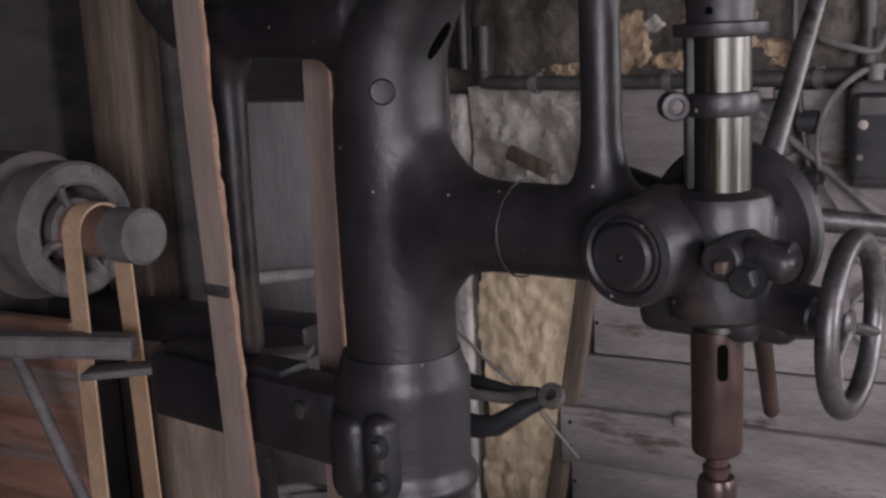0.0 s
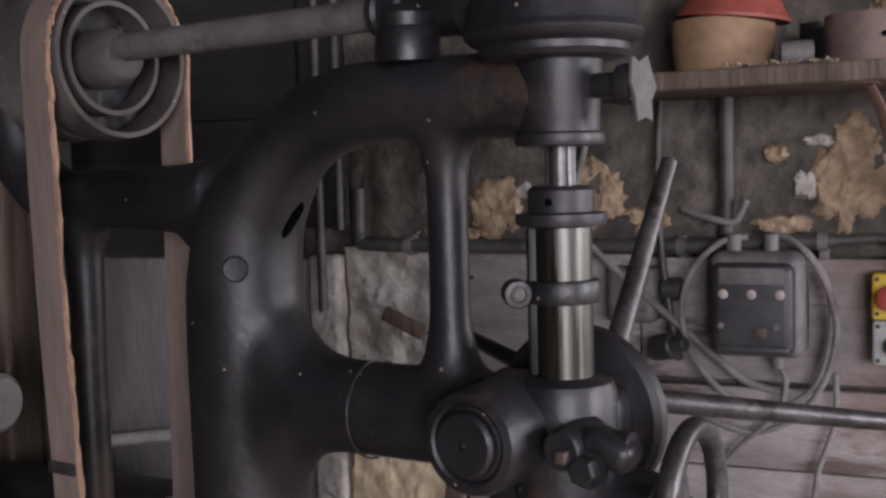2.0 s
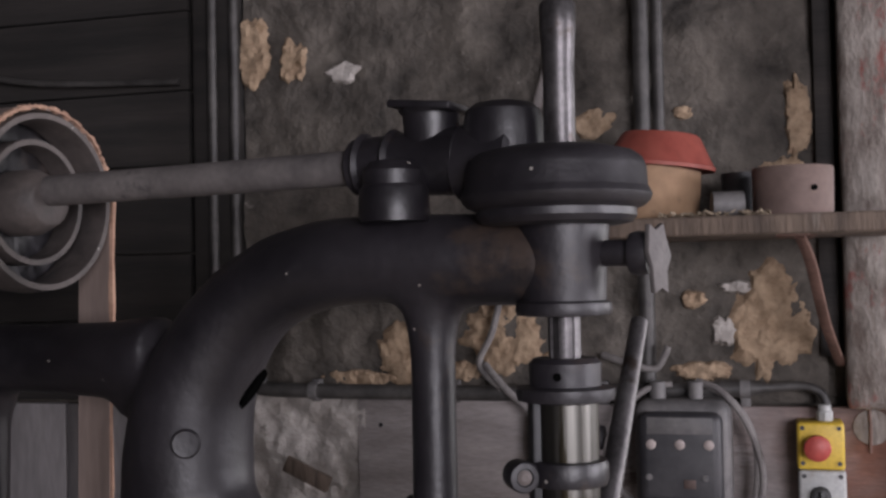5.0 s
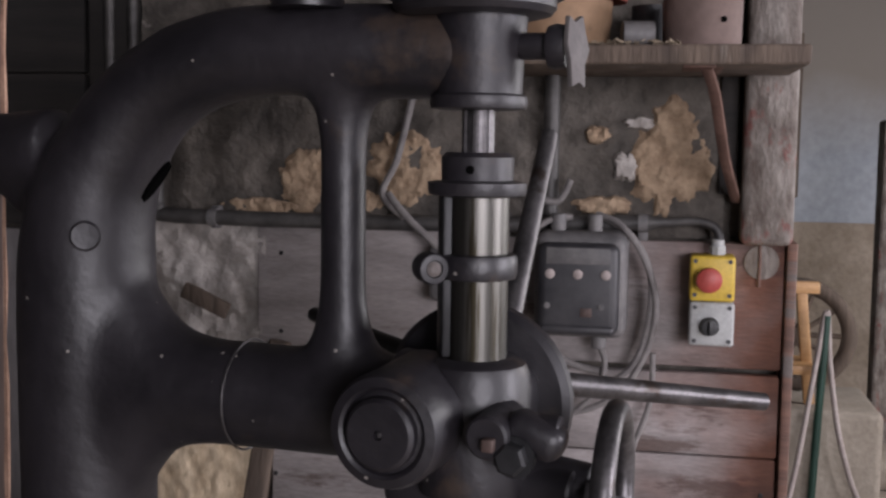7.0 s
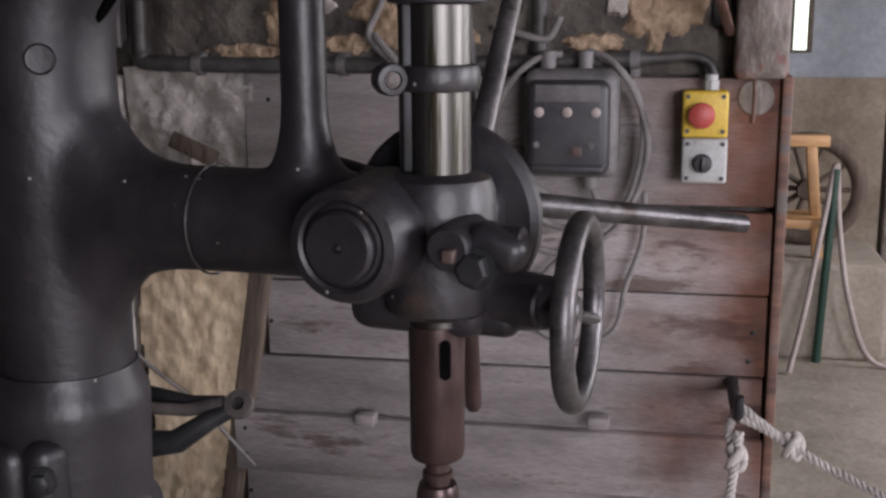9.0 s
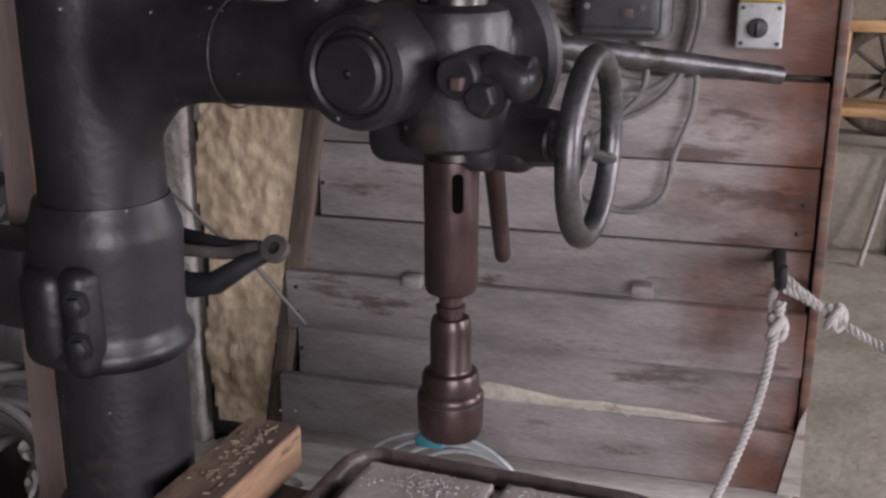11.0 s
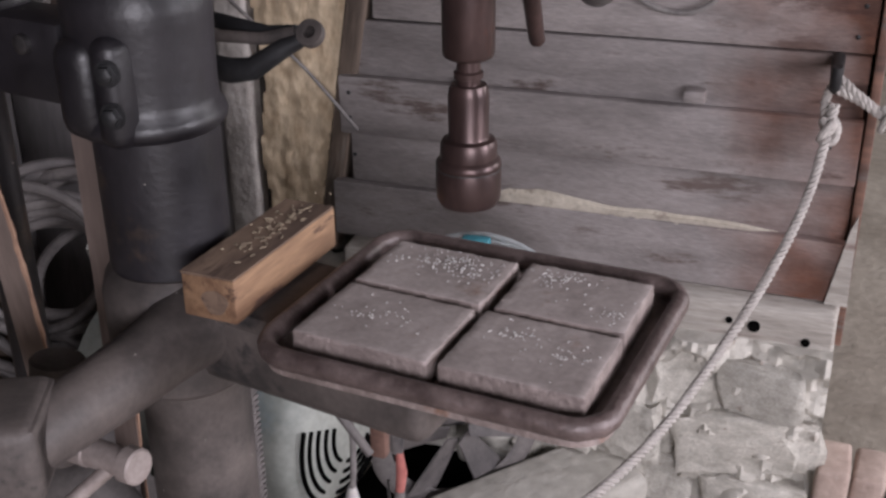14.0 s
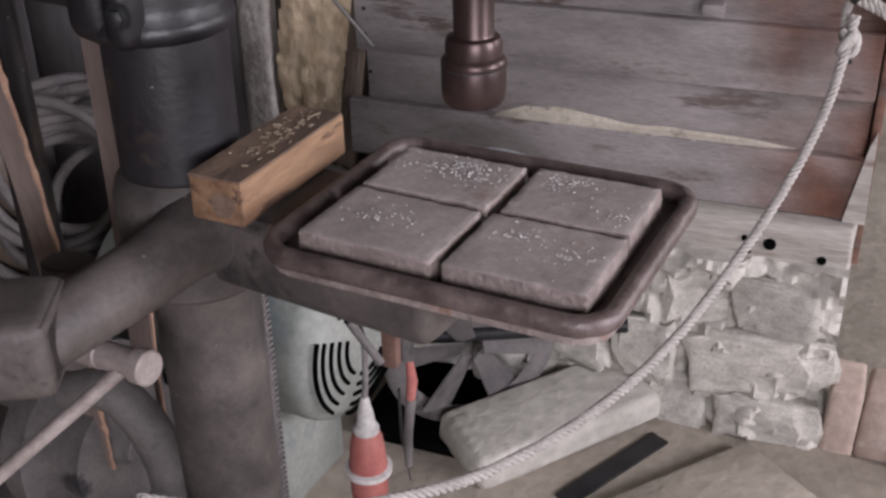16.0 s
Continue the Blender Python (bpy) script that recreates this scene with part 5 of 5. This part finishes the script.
single("stray_wire", sweep(spline([(-1.06, WALL - 0.07, 0.905), (-0.98, WALL - 0.075, 0.84), (-0.90, WALL - 0.07, 0.775), (-0.80, WALL - 0.06, 0.66)], 6), 0.0035, 8), CABLE, "thin grey wire hanging across the clay wall", "wire")
single("porcelain_insulator", joined(rod((-1.72, WALL - 0.05, 2.095), (-1.72, WALL - 0.05, 2.14), 0.018), rod((-1.72, WALL - 0.005, 2.115), (-1.72, WALL - 0.05, 2.115), 0.01)), WHITE, "white porcelain insulator on the dark boards", "insulator")
single("hanging_cable", sweep(spline([(-2.0, WALL - 0.04, 2.03), (-1.74, WALL - 0.05, 2.06), (-1.62, WALL - 0.05, 2.02), (-1.45, WALL - 0.04, 1.985), (-1.15, WALL - 0.03, 1.97)], 6), 0.006, 8), PIPE, "dark cable slung along the boards", "cable")

# ---- shelf and crockery ----
shelf = thing("wall_shelf", "rough grey wooden wall shelf with iron bracket", "shelf")
part("shelf_board", rough_up(box((-0.20, 1.775, 1.6555), (0.585, 0.30, 0.027), 0.004, None, 3), 0.0015, 18), TIMBER, shelf)
part("bracket", joined(box((-0.055, 1.70, 1.642), (0.045, 0.10, 0.006), 0.001), sweep(spline([(-0.045, 1.66, 1.638), (-0.03, 1.70, 1.60), (-0.008, 1.80, 1.51), (0.018, 1.905, 1.44)], 6), (0.009, 0.004), 10), box((-0.03, 1.80, 1.643), (0.02, 0.22, 0.005), 0.001)), RUST, shelf, "rust-red strap bracket")
pot = thing("earthen_pot", "tan earthenware pot standing on the wall shelf", "pot", pose(-0.262, 1.752, 1.670))
part("pot_body", lathe([(0, 0), (0.070, 0), (0.074, 0.006), (0.0775, 0.04), (0.079, 0.080), (0.076, 0.082), (0.073, 0.05), (0, 0.01)], 48), TERRA, pot)
bowl = single("red_bowl", lathe([(0.082, -0.006), (0.086, -0.005), (0.0865, 0.0), (0.0825, 0.004), (0.060, 0.044), (0.055, 0.048), (0, 0.049), (0, 0.044), (0.054, 0.041), (0.082, -0.006)], 44), REDBOWL, "red enamel bowl upside down on the pot", "bowl")
bowl.matrix_world = pose(-0.247, 1.752, 1.756, 0, 6, 0)
brown = thing("brown_pot", "brown clay pot with a small hole on the shelf", "pot", pose(-0.052, 1.712, 1.669))
part("pot_body", lathe([(0, 0), (0.055, 0), (0.0565, 0.006), (0.0575, 0.068), (0.056, 0.071), (0.052, 0.069), (0.050, 0.01), (0, 0.006)], 44), BROWNPOT, brown)
part("pot_hole", lathe([(0.0042, 0), (0.0042, 0.003), (0, 0.003)], 14, pose(0.0275, -0.0497, 0.038, 90, 0, 29)), HOLE_SHADE, brown)
single("tube_shard", rough_up(lathe([(0.0135, 0), (0.0185, 0.001), (0.019, 0.045), (0.0145, 0.046), (0.0135, 0)], 24), 0.001, 60), BOXGREY, "short grey clay tube lying on the shelf", "tube").matrix_world = pose(-0.166, 1.672, 1.688, 0, 90, 12)
lit = [box((random.uniform(-0.24, -0.085), 1.632 + random.uniform(0, 0.07), 1.670 + random.uniform(0, 0.006)), (random.uniform(0.003, 0.016), 0.002, random.uniform(0.0015, 0.004)), 0, Matrix.Rotation(random.random() * 3, 4, "Z") @ Matrix.Rotation(random.uniform(-0.6, 0.6), 4, "Y")) for _ in range(110)]
single("shelf_litter", joined(*lit), CRUMB, "dusty crumbs and shavings on the shelf", "litter", kind="stuff")
single("black_tin", lathe([(0, 0), (0.032, 0), (0.032, 0.075), (0, 0.075)], 30), DARK, "blackened tin standing behind the clay pot", "tin").matrix_world = pose(-0.125, 1.82, 1.669)

# ---- rope barrier ----


def rope(points, r, pitch, n=26):
    """Three strands laid round each other along a smooth line."""
    line = spline(points, n)
    bms = []
    for s_ in range(3):
        path, a, prev = [], s_ * 2.094, None
        for k, p in enumerate(line):
            t = frame_of(line, k, False)
            if prev is not None:
                a += (p - prev).length / pitch * 6.283
            prev = p
            side = t.cross(Vector((0.3, 0.2, 0.93))).normalized()
            path.append(p + (side * math.cos(a) + t.cross(side) * math.sin(a)) * r * 0.56)
        bms.append(sweep(path, r * 0.49, 6))
    return joined(*bms)


rp = thing("barrier_rope", "twisted white cotton barrier rope tied to a hook", "rope")
part("rope_length", rope([(0.05, 1.735, 0.838), (0.046, 1.72, 0.80), (0.03, 1.67, 0.71), (0.0, 1.60, 0.63), (-0.045, 1.52, 0.545), (-0.105, 1.36, 0.48), (-0.165, 1.21, 0.455), (-0.235, 1.07, 0.452), (-0.31, 0.945, 0.47), (-0.42, 0.80, 0.52), (-0.52, 0.69, 0.60)], 0.0076, 0.030, 56), ROPE, rp)
part("rope_length", rope([(0.05, 1.735, 0.862), (0.09, 1.735, 0.845), (0.14, 1.73, 0.815), (0.25, 1.68, 0.775), (0.5, 1.5, 0.72), (0.9, 1.2, 0.72), (1.3, 0.95, 0.78)], 0.0076, 0.030, 56), ROPE, rp)
for c, r_ in (((0.046, 1.722, 0.80), 0.017), ((0.130, 1.732, 0.822), 0.018)):
    kn = [Vector(c) + Vector((r_ * 0.75 * math.cos(a * 2) * (0.7 + 0.3 * math.cos(3 * a)), r_ * 0.75 * math.sin(a * 2) * (0.7 + 0.3 * math.cos(3 * a)), r_ * 0.9 * math.sin(3 * a))) for a in np.linspace(0, 6.283, 48, endpoint=False)]
    part("knot", sweep(kn, 0.0062, 8, True), ROPE, rp)
part("rope_length", rope([(0.040, 1.745, 0.80), (0.036, 1.75, 0.84), (0.05, 1.745, 0.875), (0.075, 1.735, 0.86), (0.12, 1.735, 0.828)], 0.0067, 0.03, 40), ROPE, rp)
single("wall_hook", sweep(spline([(0.045, WALL - 0.03, 0.865), (0.046, 1.82, 0.862), (0.047, 1.76, 0.858), (0.047, 1.73, 0.868), (0.047, 1.722, 0.90)], 8), [0.011 - 0.00012 * k for k in range(33)], 14), DARK, "dark iron hook in the plank wall", "hook")

# ---- low things behind the press ----
mot = thing("electric_motor", "grey green electric motor with slotted end shield", "electric motor", pose(-0.755, 1.375, 0.365, 0, 0, 84))
part("motor_body", lathe([(0.0, -0.30), (0.10, -0.30), (0.145, -0.28), (0.15, -0.2), (0.15, 0.11), (0.145, 0.128), (0.12, 0.15), (0.05, 0.162), (0.0, 0.163)], 56, pose(0, 0, 0, 90, 0, 0)), MOTOR, mot)
# Solid black arcs, coloured for the shade within the vent slots.
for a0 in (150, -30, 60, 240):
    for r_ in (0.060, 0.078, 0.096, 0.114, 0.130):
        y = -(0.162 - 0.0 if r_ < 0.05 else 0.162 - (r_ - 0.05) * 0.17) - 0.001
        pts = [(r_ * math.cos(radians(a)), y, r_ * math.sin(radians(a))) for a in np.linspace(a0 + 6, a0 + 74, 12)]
        part("vent_slot", sweep(pts, (0.0042, 0.0035), 8), HOLE_SHADE, mot)
part("foot", box((0, 0.10, -0.250), (0.22, 0.26, 0.226), 0.01), MOTOR, mot)
plug = thing("power_plug", "red industrial power plug hanging on its cable", "plug", pose(-0.520, 1.19, 0.262))
part("plug_body", lathe([(0.0, -0.07), (0.026, -0.07), (0.028, -0.05), (0.028, -0.02), (0.029, 0.0), (0.024, 0.045), (0.019, 0.06)], 28), DULLRED, plug, "dusty red plug body")
part("plug_ring", lathe([(0.029, -0.016), (0.035, -0.014), (0.036, -0.006), (0.029, -0.004)], 28), WHITE, plug)
part("cable_grip", lathe([(0.019, 0.058), (0.0195, 0.066), (0.0145, 0.070), (0.012, 0.092), (0.006, 0.120), (0.0, 0.122)], 24), WHITE, plug)
part("cable", sweep(spline([(0, 0, 0.115), (0.004, 0.0, 0.16), (-0.002, 0.01, 0.22), (-0.03, 0.02, 0.30), (-0.05, 0.02, 0.42)], 8), 0.0045, 10), CABLE, plug)
pl = thing("hanging_pliers", "dull red and grey pliers hanging below the table", "pliers", pose(-0.420, 1.12, 0.46, 0, 2, 20))
part("handle", sweep([(0.002, 0, 0.055), (0.006, 0, 0.02), (0.004, 0, -0.01)], [0.005, 0.0075, 0.006], 12), DULLRED, pl, "faded red grip")
part("handle", sweep([(0.004, 0, -0.008), (0.001, 0, -0.07), (0.002, 0, -0.12)], [0.007, 0.0065, 0.0055], 12), IRON_DUSTY, pl)
part("jaw", box((0, 0, 0.085), (0.016, 0.010, 0.07), 0.004), IRON_DUSTY, pl)
part("blade", sweep([(-0.012, 0.01, 0.0), (-0.008, 0.01, -0.08), (0.004, 0.01, -0.155)], [(0.003, 0.002), (0.003, 0.002), (0.001, 0.001)], 8), STEEL, pl)
single("red_post", box((-0.478, 1.20, 0.57), (0.024, 0.02, 0.26), 0.005), RUST, "rusty red iron strut below the table", "strut")
single("short_rod", rod((-0.515, 1.15, 0.534), (-0.470, 1.15, 0.477), 0.0062), IRON_DUSTY, "short grey steel rod below the table", "rod")

fan = thing("fan_wheel", "dusty metal fan wheel lying against the wall base", "fan wheel", pose(-0.52, 1.64, 0.19, 0, 0, 40))
part("fan_ring", sweep([(0.15 * math.cos(a), 0, 0.15 * math.sin(a)) for a in np.linspace(0, 6.283, 40, endpoint=False)], (0.02, 0.005), 10, True, (0, 1, 0)), IRON_DUSTY, fan)
for k in range(6):
    part("blade", prism([(0.02, -0.018), (0.145, -0.045), (0.145, 0.035), (0.02, 0.018)], 0.004, pose(0, 0, 0, 0, 60 * k, 0) @ pose(0, 0, 0, 62, 0, 0)), IRON_DUSTY, fan)

hoses = thing("hose_coils", "dusty grey hose coils piled behind the press", "hose")
rnd2 = random.Random(3)
for k in range(16):
    cx, cy, cz, r_ = -1.17 + rnd2.uniform(-0.05, 0.05), 1.44 + rnd2.uniform(-0.07, 0.07), 0.44 + 0.007 * k + rnd2.uniform(-0.03, 0.03), 0.15 + rnd2.uniform(-0.035, 0.045)
    t_ = pose(cx, cy, cz, rnd2.uniform(60, 85), rnd2.uniform(-12, 12), rnd2.uniform(10, 45))
    part("hose_coil", sweep([t_ @ Vector((r_ * math.cos(a), r_ * 0.9 * math.sin(a), 0)) for a in np.linspace(0, 6.283, 40, endpoint=False)], 0.010, 10, True), IRON_DUSTY, hoses)
thin = thing("clear_hose", "thin clear hose coil with a blue tie behind the table", "hose")
for k in range(4):
    part("hose_coil", sweep([(-0.48 + 0.015 * k + (0.17 - 0.012 * k) * math.cos(a), 1.66 + 0.02 * math.sin(a), 0.42 + (0.15 - 0.01 * k) * math.sin(a)) for a in np.linspace(0, 6.283, 48, endpoint=False)], 0.004, 8, True), PALEHOSE, thin)
part("tie", box((-0.49, 1.655, 0.565), (0.05, 0.02, 0.022), 0.006), TEAL, thin, "blue cable tie")

duct = thing("bent_duct", "dusty bent pipes and pulley at the floor", "pipework")
part("bend", sweep(spline([(-0.88, 1.0, 0.435), (-0.811, 1.0, 0.452), (-0.762, 1.0, 0.417), (-0.736, 1.0, 0.357), (-0.729, 1.0, 0.286), (-0.729, 1.0, 0.0)], 8), 0.029, 20), IRON_DUSTY, duct)
part("bend", sweep(spline([(-0.972, 1.05, 0.50), (-0.985, 1.05, 0.42), (-1.005, 1.05, 0.30), (-1.01, 1.05, 0.165)], 8), [0.03 + 0.004 * math.sin(k * 1.3) for k in range(25)], 18), IRON_DUSTY, duct)
low = thing("lower_pulley", "dusty grey stepped drive pulley near the floor", "pulley", MACHINE @ pose(PU - 0.02, 0.02, 0.30, 0, 90, 0))
part("pulley_rim", lathe([(0.09, -0.09), (0.14, -0.085), (0.142, -0.04), (0.10, -0.038), (0.098, -0.03), (0.102, 0.03), (0.09, 0.035), (0.06, 0.036), (0.0, 0.036)], 56), IRON_DUSTY, low)
part("axle", rod((0, 0, -0.3), (0, 0, 0.048), 0.022), IRON_DUSTY, low)
single("drive_plinth", box((-1.02, 1.12, 0.08), (0.5, 0.4, 0.16), 0.02), IRON_DUSTY, "dusty iron plinth under the drive pulley", "plinth")

# ---- left bay: belt drive and bench frame ----
gw = thing("face_wheel", "grey dusty cast belt wheel with round openings", "belt wheel", pose(-1.415, 1.22, 1.206, 0, 0, 84))
part("wheel_rim", lathe([(0.076, -0.05), (0.108, -0.05), (0.112, -0.03), (0.112, 0.02), (0.106, 0.028), (0.080, 0.031), (0.074, 0.026), (0.072, 0.012), (0.100, 0.006), (0.100, -0.045), (0.076, -0.05)], 56, pose(0, 0, 0, 90, 0, 0)), IRON_DUSTY, gw)
part("wheel_boss", lathe([(0.03, -0.02), (0.052, -0.015), (0.052, 0.022), (0.046, 0.028), (0.03, 0.028)], 40, pose(0, 0, 0, 90, 0, 0)), IRON_DUSTY, gw)
for k in range(4):
    a = radians(20 + 90 * k)
    part("spoke", sweep([(0.045 * math.cos(a), -0.02, 0.045 * math.sin(a)), (0.06 * math.cos(a), -0.018, 0.06 * math.sin(a)), (0.084 * math.cos(a), -0.02, 0.084 * math.sin(a))], [(0.02, 0.008), (0.013, 0.008), (0.022, 0.008)], 12), IRON_DUSTY, gw)
part("rusty_hub", lathe([(0.045, 0.0), (0.042, 0.06), (0.038, 0.12), (0.038, 0.135), (0.043, 0.136), (0.043, 0.18), (0.038, 0.188), (0, 0.188)], 36, pose(0, 0, 0, 90, 0, 0)), RUST, gw, "rusty brown pulley hub")
part("end_cap", lathe([(0.044, 0.125), (0.0445, 0.185), (0.038, 0.192), (0, 0.192)], 36, pose(0, 0, 0, 90, 0, 0)), IRON_DUSTY, gw)
part("motor_drum", lathe([(0.0, -0.3), (0.12, -0.29), (0.125, -0.085), (0.115, -0.08), (0.03, -0.08), (0.0, -0.08)], 40, pose(0, 0, 0, 90, 0, 0)), IRON_MID, gw)
hubp = pose(-1.415, 1.22, 1.206, 0, 0, 84)
tan = thing("tan_belt", "narrow tan leather belt over a rusty hub", "drive belt", hubp)
tp = [(-0.046, -0.065, -1.1), (-0.046, -0.065, -0.3), (-0.046, -0.065, 0)] + [(-0.046 * math.cos(a), -0.065, 0.046 * math.sin(a)) for a in np.linspace(0.2, 2.94, 16)] + [(0.046, -0.065, 0), (0.055, -0.065, -0.3), (0.075, -0.065, -1.1)]
part("belt_band", strap(tp, 0.042, 0.004, (0, 1, 0)), BELT_TAN, tan)
single("square_tube", joined(*[box(c, s_, 0.002, None, 1) for c, s_ in (((0, 0, 0.016), (0.5, 0.04, 0.004)), ((0, 0, -0.016), (0.5, 0.04, 0.004)), ((0, 0.018, 0), (0.5, 0.004, 0.028)), ((0, -0.018, 0), (0.5, 0.004, 0.028)))]), IRON_DUSTY, "dusty square steel tube of a bench frame", "steel tube").matrix_world = pose(-1.472, 1.045, 1.052, 0, 6, 38)
single("flat_bar", box((0, 0, 0), (0.36, 0.05, 0.012), 0.003), IRON_DUSTY, "dusty flat steel bar across the frame", "steel bar").matrix_world = pose(-1.145, 1.20, 1.012, 0, -4, 26)
bf = thing("bench_frame", "dark iron bench frame behind the belts", "frame")
part("rail", box((-1.40, 1.45, 0.99), (0.62, 0.10, 0.06), 0.008), IRON, bf)
part("leg", box((-1.34, 1.45, 0.48), (0.06, 0.08, 0.958), 0.006), IRON, bf)
part("leg", box((-1.66, 1.45, 0.48), (0.06, 0.08, 0.958), 0.006), IRON, bf)
single("cabinet_side", rough_up(box((-1.78, 1.35, 0.5), (0.40, 0.03, 1.0), 0.004), 0.001, 9), PLANK_RED, "red brown wooden cabinet panel", "panel")
single("cross_brace", rod((-1.58, 1.20, 1.02), (-1.30, 1.26, 0.3), 0.012), IRON_DUSTY, "thin grey steel cross brace", "brace")
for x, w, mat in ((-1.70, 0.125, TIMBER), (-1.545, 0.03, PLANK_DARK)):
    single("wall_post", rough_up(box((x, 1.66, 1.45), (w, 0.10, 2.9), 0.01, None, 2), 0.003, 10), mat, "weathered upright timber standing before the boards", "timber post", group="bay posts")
cab = thing("dark_cabinet", "dark boarded wooden cabinet", "cabinet")
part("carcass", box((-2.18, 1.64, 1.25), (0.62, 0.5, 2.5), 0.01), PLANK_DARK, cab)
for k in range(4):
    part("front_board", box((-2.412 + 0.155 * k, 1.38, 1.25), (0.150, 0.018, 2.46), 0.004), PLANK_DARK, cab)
single("log_stump", rough_up(lathe([(0, 0), (0.09, 0), (0.085, 0.5), (0.085, 0.955), (0, 0.955)], 28, pose(-1.34, 1.40, 0)), 0.008, 14), TIMBER, "bark-covered wooden post under the bench", "post")
single("handrail_tube", sweep(spline([(-1.66, 1.86, 0.955), (-1.5, 1.86, 0.98), (-1.3, 1.86, 1.01)], 4), 0.014, 12), WHITE, "pale painted tube along the wall", "tube")
single("mint_pole", box((-1.098, 1.50, 0.615), (0.020, 0.03, 1.23), 0.003), MINT, "mint green painted metal upright behind the column", "upright")
single("leaning_profiles", joined(*[box((0.0 + 0.02 * k, 0.0, 0.0), (0.012, 0.02, 1.0), 0.002) for k in range(3)]), WHITE, "pale metal profiles leaning behind the press", "profile").matrix_world = pose(-1.20, 1.66, 0.50, 6, 16, 0)

# ---- far room ----
win = thing("window_far", "narrow bright window in the far wall", "window", kind="structure")
part("window_frame", box((0.672, 7.225, 1.72), (0.125, 0.03, 1.0), 0.005), TIMBER, win)
g, gt, gp = material("daylight_pane")
gp.inputs["Emission Color"].default_value, gp.inputs["Emission Strength"].default_value = (0.85, 0.95, 0.8, 1), 1.6
gp.inputs["Base Color"].default_value = (0.8, 0.85, 0.8, 1)
part("pane", box((0.662, 7.205, 1.70), (0.075, 0.02, 0.93), 0.002), g, win)
fw = thing("spoked_wheel", "old wooden spoked wheel leaning in the far room", "wheel", pose(0.535, 5.30, 0.42, 0, 0, -6))
part("felloe", sweep([(0.225 * math.cos(a), 0, 0.26 + 0.225 * math.sin(a)) for a in np.linspace(0, 6.283, 56, endpoint=False)], (0.035, 0.03), 12, True, (0, 1, 0)), TIMBER, fw)
part("hub", rod((0, -0.06, 0.26), (0, 0.06, 0.26), 0.045), TIMBER, fw)
for k in range(10):
    a = radians(36 * k)
    part("spoke", rod((0.03 * math.cos(a), 0, 0.26 + 0.03 * math.sin(a)), (0.21 * math.cos(a), 0, 0.26 + 0.21 * math.sin(a)), 0.013, 0.011, 10), TIMBER, fw)
single("wheel_stand", rough_up(box((0.45, 5.17, 0.21), (0.80, 0.55, 0.42), 0.03, None, 3), 0.01, 5), FLOOR, "low pale stone ledge under the wheel and chair", "ledge")
ch = thing("wooden_chair", "varnished orange wooden chair seen from the side", "chair", pose(0.425, 5.02, 0.42))
for x, z0, z1, tl in ((-0.12, 0, 0.53, -2), (0.11, 0, 0.53, 6)):
    part("leg", box((x, 0, (z0 + z1) / 2), (0.045, 0.04, z1 - z0), 0.006, Matrix.Rotation(radians(-tl), 4, "Y")), ORANGE_WOOD, ch)
part("seat", box((0, 0, 0.17), (0.28, 0.25, 0.04), 0.008), ORANGE_WOOD, ch)
part("top_rail", box((0.02, 0, 0.51), (0.28, 0.05, 0.05), 0.006), ORANGE_WOOD, ch)
tri = thing("hose_stand", "green post with pale hose draped over it", "hose stand", pose(0.565, 4.86, 0))
part("pole", rod((0, 0, 0), (0.035, 0.02, 0.83), 0.017), GREEN, tri)
part("hose", sweep(spline([(-0.13, -0.2, 0.01), (-0.07, -0.1, 0.25), (0.0, 0, 0.65), (0.035, 0.02, 0.85), (0.06, 0.02, 0.60), (0.11, -0.05, 0.28), (0.22, -0.05, 0.03), (0.45, -0.05, 0.02)], 8), 0.012, 12), PINKROD, tri)
single("stone_slab", rough_up(box((1.16, 5.6, 0.07), (0.56, 0.8, 0.14), 0.03), 0.006, 6), FLOOR, "pale stone slab on the floor", "slab")
single("far_post", rough_up(box((1.005, 5.6, 0.83), (0.19, 0.16, 1.66), 0.02, None, 3), 0.01, 5), TIMBER_PAINT, "grey painted upright post in the far room", "post")
single("shelf_far", box((0.62, 7.05, 2.55), (0.5, 0.4, 0.05), 0.006), TIMBER, "brown wooden shelf high in the far room", "shelf")
